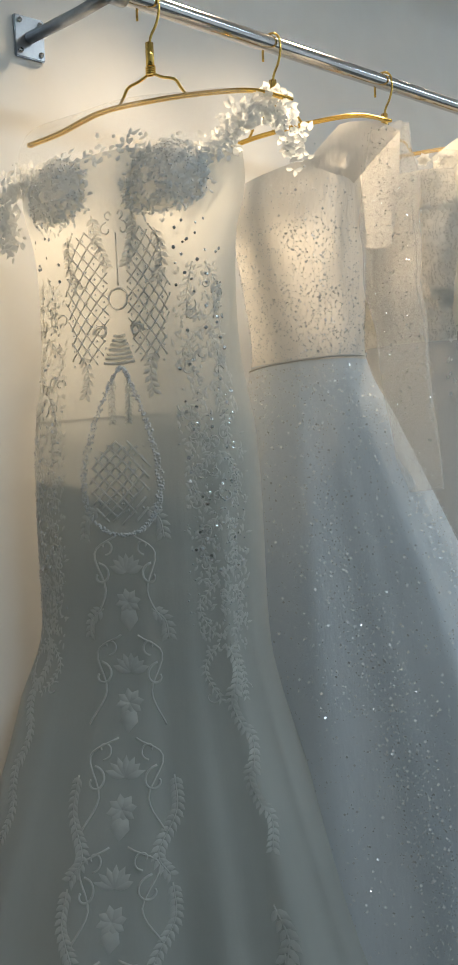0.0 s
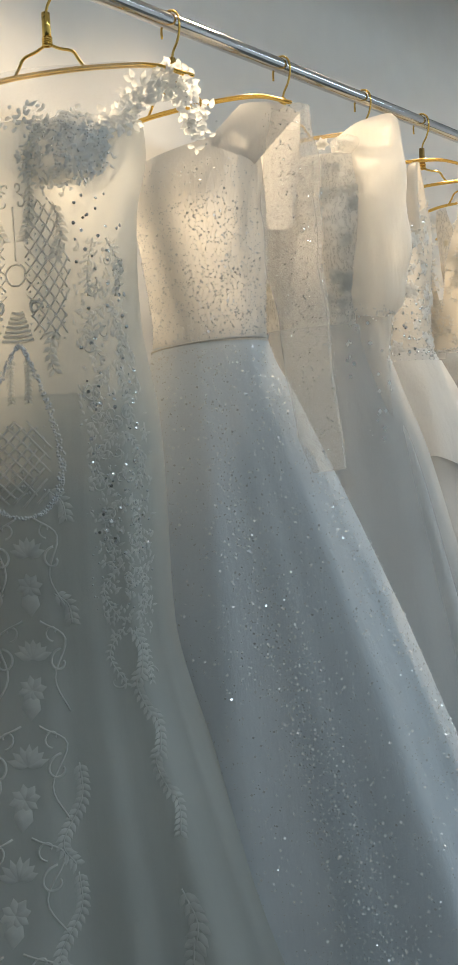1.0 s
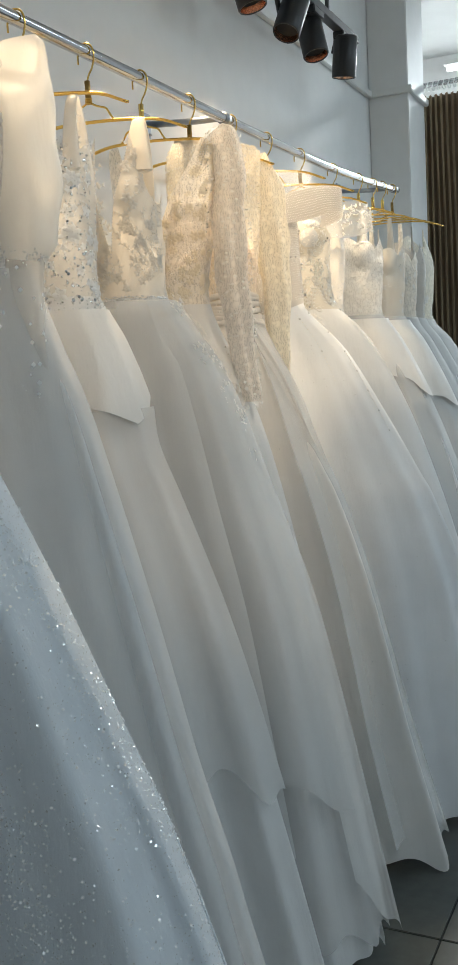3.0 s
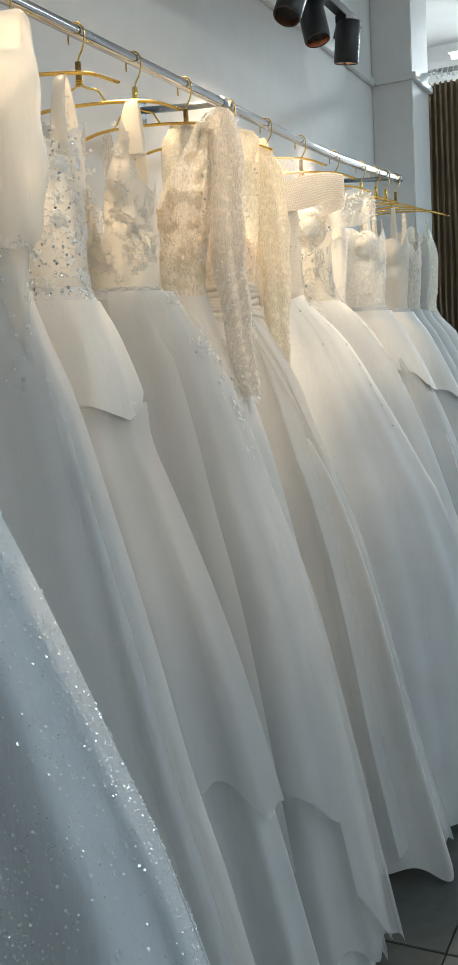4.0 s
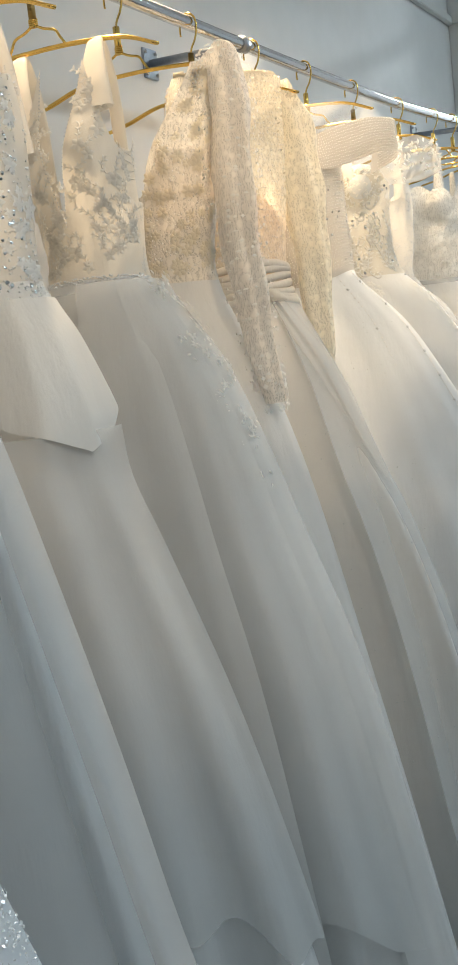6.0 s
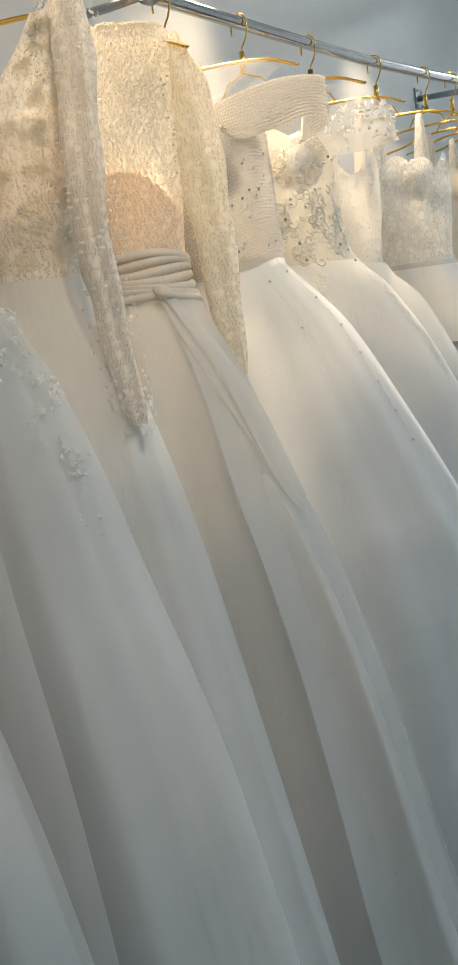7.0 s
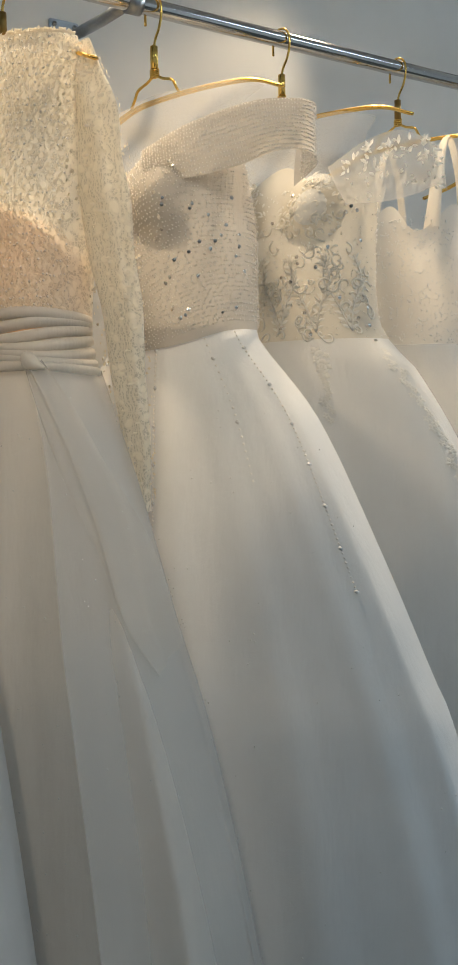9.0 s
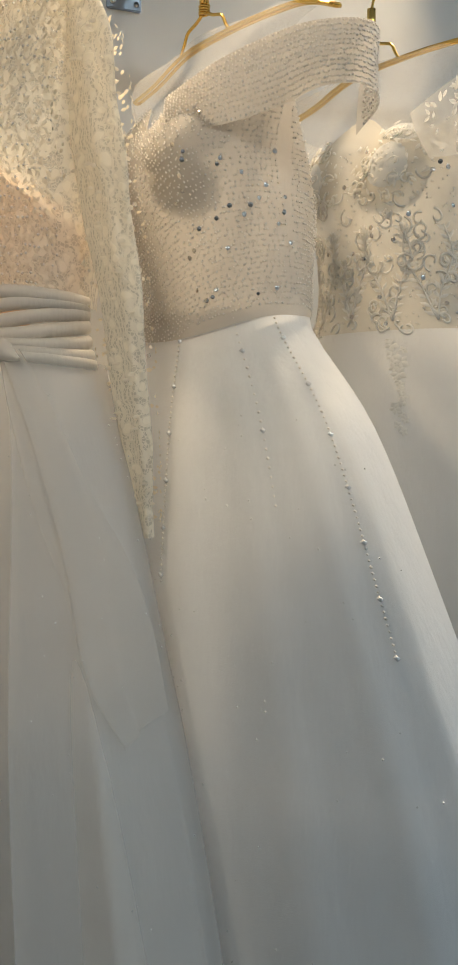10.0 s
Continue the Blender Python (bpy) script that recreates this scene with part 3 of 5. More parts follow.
def tube_scatter(g, work, pts, radii, count, put):
    """Scatter over a sleeve made by Gown.tube."""
    p = smooth_path([(a, -b, c) for a, b, c in pts], 60)
    r = smooth_path([(0, v, 0) for v in radii], 60)[:, 1]
    for _ in range(count):
        j = g.rng.randrange(1, 58)
        f = g.rng.random()
        t = p[j + 1] - p[j - 1]
        t /= np.linalg.norm(t)
        a = np.cross(t, (0, 1, 0))
        a /= np.linalg.norm(a)
        b = np.cross(t, a)
        w = g.rng.uniform(0, 6.283)
        n = math.cos(w) * a + math.sin(w) * b
        put(p[j] + (p[j + 1] - p[j]) * f + n * (r[j] + 0.001), np.cross(t, n), t, n)


def flake(work, p, u, v, n, size, tilt=0.8):
    rg = work.g.rng
    n2 = n + u * rg.uniform(-tilt, tilt) + v * rg.uniform(-tilt, tilt)
    u2 = np.cross(v, n2)
    u2 = u2 / np.linalg.norm(u2) * size
    v2 = np.cross(n2, u2)
    v2 = v2 / np.linalg.norm(v2) * size
    work.put([p - u2, p - v2, p + u2, p + v2], [(0, 1, 2, 3)])


def top_net(g, neck, bar_z=1.745, width=0.19, c=0.0, th0=12, th1=168, label="sheer tulle between neckline and hanger", material=None):
    """The stitched-in tulle that hangs the gown from the bar of its hanger."""
    n, m = 40, 8
    verts, faces = [], []
    for j in range(m + 1):
        v = j / m
        for i in range(n + 1):
            f = i / n
            th = R(th0 + (th1 - th0) * f)
            low = g.pt(th, neck(th) - 0.004)
            sx = c + width * math.cos(th) * 1.0
            hi = np.array((sx, -0.006 - 0.012 * math.sin(9 * f) ** 2, bar_z + 0.004 - 0.03 * abs(math.cos(th)) ** 3))
            p = hi + (low - hi) * v
            p[1] -= 0.014 * math.sin(math.pi * v) * math.sin(7 * f + 1.0)
            verts.append(p)
    for j in range(m):
        for i in range(n):
            k = j * (n + 1) + i
            faces.append((k, k + 1, k + n + 2, k + n + 1))
    return mesh_object("top_net", verts, faces, material or NET_TOP, g.ob, label)


def cups(g, material, z=1.58, rx=0.052, rz=0.055, lift=0.0, label="padded bust cup"):
    """Two padded cups over the bodice."""
    for k in (-1, 1):
        verts, faces = [], []
        n, m = 24, 9
        for j in range(m + 1):
            q = j / m
            for i in range(n):
                w = 2 * math.pi * i / n
                th0 = math.acos(max(-0.95, min(0.95, k * g.bust_x / max(g.f(z)[0] - g.shift, 0.08))))
                p, u, v, nn = g.at(th0, z, rx * q * math.cos(w), rz * q * math.sin(w) * (1.15 if math.sin(w) > 0 else 0.9), 0.001)
                verts.append(p + nn * (0.0075 * (1 - q * q) - 0.0025 + lift))
        for j in range(m):
            for i in range(n):
                i2 = (i + 1) % n
                faces.append((j * n + i, j * n + i2, (j + 1) * n + i2, (j + 1) * n + i))
        mesh_object("bust_cup", verts, faces, material, g.ob, label)


def cup_angle(g, k, z):
    return math.acos(max(-0.95, min(0.95, k * g.bust_x / max(g.f(z)[0] - g.shift, 0.08))))


HOOKS = [(1.05, 28), (1.293, 10), (1.569, 10), (1.824, 10), (2.046, 10), (2.257, 10), (2.486, 10), (2.723, 14), (2.964, 14), (3.227, 10), (3.536, 10), (3.82, 10), (4.0, 10), (4.13, 10), (4.27, 10)]
for i, (hx, al) in enumerate(HOOKS):
    hanger(hx, al, width=0.20, dark=i in (4, 6, 9, 14), off_x=0.04 if i in (7, 8) else 0.0)


# ---- embroidered off-shoulder mermaid gown ----
def gown_embroidered():
    hx, al = HOOKS[0]
    rows = [(1.70, 0.13, 0.06), (1.62, 0.135, 0.075), (1.54, 0.118, 0.085), (1.40, 0.117, 0.09), (1.28, 0.135, 0.10), (1.17, 0.140, 0.105), (1.02, 0.141, 0.105), (0.94, 0.15, 0.105), (0.82, 0.185, 0.12), (0.70, 0.225, 0.14), (0.45, 0.31, 0.17), (0.03, 0.44, 0.2)]
    g = Gown("pale grey embroidered off-shoulder mermaid gown with sequins", hx, al, rows, shift=-0.025, folds=0.028, seed=11, waist=1.30, bust=0.034, bust_z=1.605, bust_x=0.082, lim=0.23, left=0.03, trail=0.42)
    neck = backed(lambda th: 1.652 + 0.014 * math.cos(4 * (th - R(90))), 1.50)
    g.sheet("bodice", neck, g.waist, BODICE_SHEER, nz=30, label="sheer ivory tulle bodice")
    g.skirt(BODICE_SHEER, label="flared grey tulle skirt")
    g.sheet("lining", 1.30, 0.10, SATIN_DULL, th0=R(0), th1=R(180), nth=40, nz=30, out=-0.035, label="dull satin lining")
    top_net(g, neck, 1.748, 0.19, -0.02)
    cups(g, CUP_GREY, 1.612, 0.058, 0.048)
    w, wg, bd, sq = Needlework(g), Needlework(g), Needlework(g), Needlework(g)
    F90 = R(90)
    rg = g.rng
    # leafy cups and neckline
    for k in (-1, 1):
        t0 = cup_angle(g, k, 1.61)
        for i in range(330):
            rr, ww = 0.064 * math.sqrt(rg.random()), rg.uniform(0, 6.28)
            wg.leaf(t0, 1.612, rr * math.cos(ww), rr * 0.82 * math.sin(ww), rg.uniform(0, 6.28), rg.uniform(0.006, 0.012), 0.0042, 0.007 * (1 - (rr / 0.07) ** 2) + 0.001)
        for i in range(190):
            rr, ww = 0.06 * math.sqrt(rg.random()), rg.uniform(0, 6.28)
            bd.bead(t0, 1.612, rr * math.cos(ww), rr * 0.8 * math.sin(ww), rg.uniform(0.0012, 0.002), 0.008 * (1 - (rr / 0.07) ** 2) + 0.002)
    for i in range(240):
        f = rg.uniform(0.02, 0.98)
        th = R(168 - 156 * f)
        wg.leaf(th, neck(th), 0, rg.gauss(0, 0.011), rg.uniform(0, 6.28), rg.uniform(0.007, 0.014), 0.006, 0.003)
    # lattice on the waist: crossing cords with a bead in each cell
    for k in (-1, 1):
        for slope in (-0.85, 0.85):
            for i in range(-7, 11):
                line = [(o, slope * o * (1 + 5 * o) + 0.021 * i) for o in np.linspace(0.006, 0.092, 30)]
                line = [(a, b) for a, b in line if -0.095 < b < 0.085 and 0.012 + 0.10 * max(0.0, b) + 0.22 * max(0.0, -b - 0.03) < a < 0.084 - 0.10 * abs(b)]
                if len(line) > 4:
                    w.cord(F90, 1.47, [(k * a, b) for a, b in line[:: max(1, len(line) // 4)]], 0.0011, 8)
        for i in range(5):
            for j in range(9):
                bd.bead(F90, 1.47, k * (0.020 + i * 0.0125), 0.074 - j * 0.021 + 0.0105 * (i % 2), 0.0019)
        # leaf columns beside the middle, and the hanging vines
        w.vine(F90, 1.45, [(k * 0.030, 0.125), (k * 0.026, 0.09), (k * 0.013, 0.055)], 0.001, 0.013, 0.008)
        w.vine(F90, 1.33, [(k * 0.010, 0.025), (k * 0.013, 0.0), (k * 0.012, -0.035)], 0.0011, 0.009, 0.006, 14)
        w.vine(F90, 1.37, [(k * 0.055, 0.02), (k * 0.047, -0.01), (k * 0.052, -0.035)], 0.001, 0.014, 0.010)
        w.vine(F90, 1.53, [(k * 0.066, 0.02), (k * 0.072, -0.02), (k * 0.062, -0.045)], 0.001, 0.014, 0.009)
        w.scroll(F90, 1.405, k * 0.026, 0.012, 0.012, k, 0 if k > 0 else math.pi, 0.0022)
        w.scroll(F90, 1.555, k * 0.012, 0.0, 0.010, -k, 1.57, 0.001)
        w.scroll(F90, 1.575, k * 0.008, 0.0, 0.007, k, -1.57, 0.001)
    # ring, bell and stem
    w.cord(F90, 1.462, [(0.014 * math.cos(i * 0.4488), 0.014 * math.sin(i * 0.4488)) for i in range(15)], 0.0016, 30)
    w.cord(F90, 1.50, [(0, 0.05), (0, -0.02)], 0.001, 6)
    for j in range(7):
        hw = 0.008 + 0.0024 * j
        w.cord(F90, 1.405, [(-hw, -0.006 * j + 0.008), (0, -0.006 * j + 0.006), (hw, -0.006 * j + 0.008)], 0.0022, 7)
    # pear-shaped beaded medallion with a diamond net
    for k in (-1, 1):
        for i in range(-6, 7):
            line = [(o, k * o + 0.017 * i) for o in np.linspace(-0.06, 0.06, 40)]
            line = [(a, b) for a, b in line if (a / 0.048) ** 2 + ((b + 0.03) / 0.058) ** 2 < 1]
            if len(line) > 3:
                w.cord(F90, 1.245, line[:: max(1, len(line) // 4)], 0.0016, 8)
    pear = [(0.048 * math.sin(q) * (1 - 0.58 * math.cos(q)), 0.112 * math.cos(q) + 0.012) for q in np.linspace(0, 2 * math.pi, 150)]
    for a, b in pear:
        for k in range(3):
            bd.bead(F90, 1.245, a * (1 + 0.07 * k) + rg.uniform(-1, 1) * 0.002, b + rg.uniform(-1, 1) * 0.002, rg.uniform(0.0016, 0.0026))
    for i in range(60):
        bd.bead(F90, 1.245, rg.uniform(-0.034, 0.034), rg.uniform(-0.075, 0.02), rg.uniform(0.0014, 0.0022))
    # the long middle panel of scrolls and shields
    z = 1.10
    for step in range(6):
        zc = z - 0.135 * step
        sc = 1 + 0.06 * step
        for k in (-1, 1):
            w.scroll(F90, zc, k * 0.038 * sc, -0.01, 0.017 * sc, k, 1.57, 0.0017)
            w.scroll(F90, zc, k * 0.028 * sc, 0.03, 0.012 * sc, -k, -1.57, 0.0014)
            w.cord(F90, zc, [(k * 0.012, 0.045), (k * 0.045 * sc, 0.02), (k * 0.030 * sc, -0.03), (k * 0.052 * sc, -0.075)], 0.0015, 16)
            w.vine(F90, zc, [(k * 0.06 * sc, -0.005), (k * 0.064 * sc, -0.05), (k * 0.045 * sc, -0.10), (k * 0.06 * sc, -0.13)] if step > 1 else [(k * 0.035, 0.08), (k * 0.055, 0.065), (k * 0.06, 0.04)], 0.0013, 0.015, 0.008, 18)
        for i in range(7):
            w.leaf(F90, zc, 0, -0.005, math.pi * (0.1 + 0.8 * i / 6), 0.026 * sc, 0.012)
        w.flower(F90, zc, 0, -0.045, 0.019 * sc, 8, 0.2)
        w.leaf(F90, zc, 0, -0.05, -1.57, 0.035, 0.026)
    # side panels
    for th in (R(38), R(140)):
        for step in range(7):
            zc = 1.46 - 0.085 * step
            for k in (-1, 1):
                j1, j2 = rg.uniform(-0.008, 0.008), rg.uniform(-0.01, 0.01)
                w.vine(th, zc, [(k * 0.004 + j1, 0.045), (k * 0.024 + j2, 0.01), (k * 0.014 + j1, -0.03)], 0.0009, 0.009, 0.008, 12, 0.8, 0.38)
                w.scroll(th, zc, k * 0.022 + j2, -0.02 + j1, rg.uniform(0.008, 0.013), k, rg.uniform(0, 2), 0.0010)
        for step in range(5):
            w.vine(th, 0.95 - 0.05 * step, [(0, 0.04), (0.008 * (-1) ** step, 0.015), (0, -0.02)], 0.0013, 0.013, 0.008)
        for step in range(9):
            w.vine(th + R(5), 0.62 - 0.06 * step, [(0, 0.04), (0.01 * (-1) ** step, 0), (0, -0.03)], 0.0013, 0.022, 0.012)
        for i in range(620):
            zz = rg.uniform(0.98, 1.50)
            wd = 0.045 - 0.05 * abs(zz - 1.22)
            w.leaf(th, zz, rg.uniform(-wd, wd), 0, rg.choice((1.2, 1.9, -1.3, 0.5)) + rg.uniform(-0.4, 0.4), rg.uniform(0.006, 0.012), 0.0038)
        for i in range(26):
            w.scroll(th, rg.uniform(1.02, 1.48), rg.uniform(-0.032, 0.032), 0, rg.uniform(0.007, 0.014), rg.choice((-1, 1)), rg.uniform(0, 6), 0.0011)
        for i in range(90):
            sq.sequin(th, rg.uniform(1.08, 1.56), rg.uniform(-0.035, 0.035), 0, rg.uniform(0.0018, 0.0028))
        for i in range(160):
            bd.bead(th, rg.uniform(1.02, 1.32), rg.uniform(-0.045, 0.04), 0, rg.uniform(0.001, 0.002))
    w.done("embroidery", THREAD, "raised white embroidery")
    wg.done("leaf_applique", THREAD_GREY, "silvery leaf applique")
    bd.done("beading", BEAD, "clear crystal beads")
    sq.done("sequin_trim", SEQUIN_DARK, "dark silver sequins")
    # floral off-shoulder sleeves
    for k, path in ((1, [(0.085, 0.03, 1.655), (0.13, 0.02, 1.685), (0.165, 0.0, 1.715), (0.19, -0.005, 1.70), (0.205, -0.01, 1.645)]), (-1, [(-0.135, 0.03, 1.655), (-0.17, 0.02, 1.66), (-0.215, 0.02, 1.655), (-0.235, 0.03, 1.61), (-0.215, 0.04, 1.56)])):
        p = smooth_path([(a, -b, c) for a, b, c in path], 60)
        sl = Needlework(g)
        for i in range(420):
            c = p[rg.randrange(60)]
            o = np.clip([rg.gauss(0, 0.010), rg.gauss(0, 0.007), rg.gauss(0, 0.011)], -0.02, 0.02)
            q = c + o
            ang = rg.uniform(0, 6.28)
            d = np.array((math.cos(ang), rg.uniform(-0.3, 0.3), math.sin(ang)))
            d /= np.linalg.norm(d)
            n = np.array((rg.uniform(-0.4, 0.4), -1.0, rg.uniform(-0.4, 0.4)))
            e = np.cross(d, n)
            L = rg.uniform(0.010, 0.018)
            sl.petal(q, d, e, n * 0.002, L * 0.85, L * 0.5)
        sleeve = sl.done("off_shoulder_sleeve", THREAD_GREY, "silvery floral lace off-shoulder sleeve")
        bb = Needlework(g)
        for i in range(45):
            q = p[rg.randrange(60)] + np.array([rg.gauss(0, 0.010), -0.008, rg.gauss(0, 0.010)])
            bb.ball(q, np.array((1.0, 0, 0)), np.array((0, 0, 1.0)), np.array((0, -1.0, 0)), 0.0017)
        bb.done("beading", BEAD, "", True, sleeve)
    return g


gown_embroidered()


# ---- glittering one-shoulder ball gown ----
def gown_glitter():
    hx, al = HOOKS[1]
    rows = [(1.72, 0.145, 0.05), (1.68, 0.150, 0.065), (1.60, 0.155, 0.085), (1.50, 0.152, 0.085), (1.38, 0.147, 0.075), (1.28, 0.197, 0.10), (1.11, 0.281, 0.13), (0.935, 0.363, 0.155), (0.765, 0.435, 0.17), (0.6, 0.504, 0.18), (0.3, 0.60, 0.19), (0.03, 0.67, 0.2)]
    g = Gown("white glitter tulle one-shoulder ball gown with long sleeve", hx, al, rows, shift=0.045, folds=0.035, seed=5, waist=1.375, bust=0.018, bust_z=1.58)
    neck = backed(lambda th: 1.672 + 0.012 * math.cos(th) - 0.006 * math.sin(th))
    g.sheet("bodice", neck, g.waist, GLITTER_BODICE, nz=24, label="glittering draped bodice")
    g.skirt(GLITTER_SKIRT, label="full glitter tulle skirt")
    g.tube("waist_seam", [(*g.pt(R(t), 1.377, 0.002)[:1], -g.pt(R(t), 1.377, 0.002)[1], 1.377 + 0.006 * math.cos(R(t))) for t in range(0, 181, 12)], [0.0016] * 16, GLITTER_BODICE, "narrow waist seam", 8, 60)
    up = [(0.132, 0.024, 1.722), (0.150, 0.016, 1.724), (0.185, 0.004, 1.718), (0.215, -0.006, 1.700)]
    low = [tuple(v * m for v, m in zip(g.pt(R(t), z), (1, -1, 1))) for t, z in ((60, 1.664), (46, 1.655), (28, 1.645), (4, 1.635))]
    g.ruled("shoulder", up, low, GLITTER_BODICE, "wide single shoulder", 24, 10, 0.002)
    g.ruled("shoulder_back", up, [(0.11, -0.05, 1.56), (0.14, -0.055, 1.55), (0.17, -0.05, 1.55), (0.185, -0.03, 1.56)], GLITTER_BODICE, "back of the shoulder", 20, 8, -0.01)
    sl = [(0.195, 0.0, 1.705), (0.205, 0.012, 1.60), (0.212, 0.025, 1.50), (0.228, 0.03, 1.38), (0.248, 0.03, 1.18)]
    sr = [0.036, 0.044, 0.042, 0.036, 0.032]
    sleeve = g.tube("sleeve", sl, sr, GLITTER_NET, "long sheer glitter sleeve", 40, 60, 0.4, 0.10)
    rg = g.rng
    w, wd = Needlework(g), Needlework(g)
    tube_scatter(g, w, sl, [v * 0.95 for v in sr], 1900, lambda p, u, v, n: flake(w, p, u, v, n, rg.uniform(0.0007, 0.0014), 0.5))
    w.done("sleeve_glitter", SEQUIN, "", False, sleeve)
    w = Needlework(g)
    def lay(th, z):
        p, u, v, n = g.at(th, z, 0, 0, 0.0016)
        flake(w if rg.random() < (0.88 if z < 1.375 else 0.45) else wd, p, u, v, n, rg.uniform(0.0007, 0.0015) if rg.random() < 0.88 else 0.0022)
    scatter(g, 3000, (R(-25), R(150)), (1.38, 1.64), lay, lambda th, z: 0.9 if z < 1.58 else 0.35)
    streak = lambda th, z: 0.18 + 0.82 * max(0.0, math.sin(7 * th + 1.3 * math.sin(3 * z) + 0.6)) ** 2 * min(1, (1.5 - z) * 1.4)
    scatter(g, 15000, (R(-25), R(140)), (0.25, 1.37), lay, streak)
    w.done("glitter", FLAKE, "fine silver glitter", False)
    wd.done("glitter", FLAKE_GREY, "fine grey glitter", False)
    return g


gown_glitter()


# ---- white gown with full organza sleeve ----
def gown_organza():
    hx, al = HOOKS[2]
    rows = [(1.74, 0.15, 0.05), (1.68, 0.16, 0.065), (1.6, 0.165, 0.08), (1.50, 0.16, 0.08), (1.41, 0.165, 0.075), (1.3, 0.20, 0.09), (1.2, 0.238, 0.105), (1.025, 0.285, 0.13), (0.82, 0.335, 0.15), (0.614, 0.38, 0.16), (0.46, 0.421, 0.165), (0.308, 0.456, 0.17), (0.03, 0.53, 0.18)]
    g = Gown("white tulle gown with beaded lace bodice and organza sleeve", hx, al, rows, shift=0.05, folds=0.032, seed=8, waist=1.41, bust=0.022)
    neck = backed(lambda th: 1.70, 1.55)
    g.sheet("bodice", neck, g.waist, LACE_WH, nz=24, label="beaded white lace bodice")
    g.sheet("bodice_lining", 1.63, 1.41, BODICE_W, nz=10, out=-0.004)
    g.skirt(TULLE, layer=NET_SKIRT, label="plain white tulle skirt")
    top_net(g, neck, 1.745, 0.19)
    sl = [(0.150, 0.0, 1.742), (0.160, 0.006, 1.70), (0.163, 0.012, 1.62), (0.166, 0.02, 1.53), (0.163, 0.025, 1.46), (0.158, 0.025, 1.425)]
    sr = [0.058, 0.064, 0.064, 0.066, 0.058, 0.042]
    s1 = g.tube("sleeve", sl, sr, ORGANZA, "full translucent organza sleeve", 30, 60, 0.45, 0.06)
    low = [(0.158, 0.025, 1.43), (0.155, 0.035, 1.34), (0.165, 0.04, 1.25), (0.175, 0.04, 1.165)]
    lr = [0.042, 0.040, 0.036, 0.034]
    s2 = g.tube("lower_sleeve", low, lr, NET, "sheer embroidered forearm of the sleeve", 20, 30, 0.4, 0.06)
    rg = g.rng
    w, b, e = Needlework(g), Needlework(g), Needlework(g)
    for i in range(110):
        a = rg.uniform(0, 6.28)
        p = np.array((0.158 + 0.045 * math.cos(a), -0.025 + 0.034 * math.sin(a), 1.43 + rg.gauss(0, 0.006)))
        b.ball(p, np.array((1.0, 0, 0)), np.array((0, 1.0, 0)), np.array((0, 0, 1.0)), rg.uniform(0.0014, 0.0024))
    b.done("cuff_beading", BEAD, "beaded cuff", True, s1)
    tube_scatter(g, e, low, lr, 120, lambda p, u, v, n: flake(e, p, u, v, n, rg.uniform(0.002, 0.005), 0.3))
    e.done("sleeve_applique", THREAD_GREY, "small silver applique", False, s2)
    bd = Needlework(g)
    scatter(g, 520, (R(25), R(150)), (1.42, 1.69), lambda th, z: bd.bead(th, z, 0, 0, rg.uniform(0.001, 0.002)))
    for i in range(70):
        w.flower(R(rg.uniform(25, 140)), rg.uniform(1.44, 1.72), 0, 0, rg.uniform(0.008, 0.016), 6, rg.uniform(0, 1))
    w.done("flower_lace", THREAD, "raised lace flowers")
    bd.done("beading", PEARL, "pearl beads")
    return g


gown_organza()


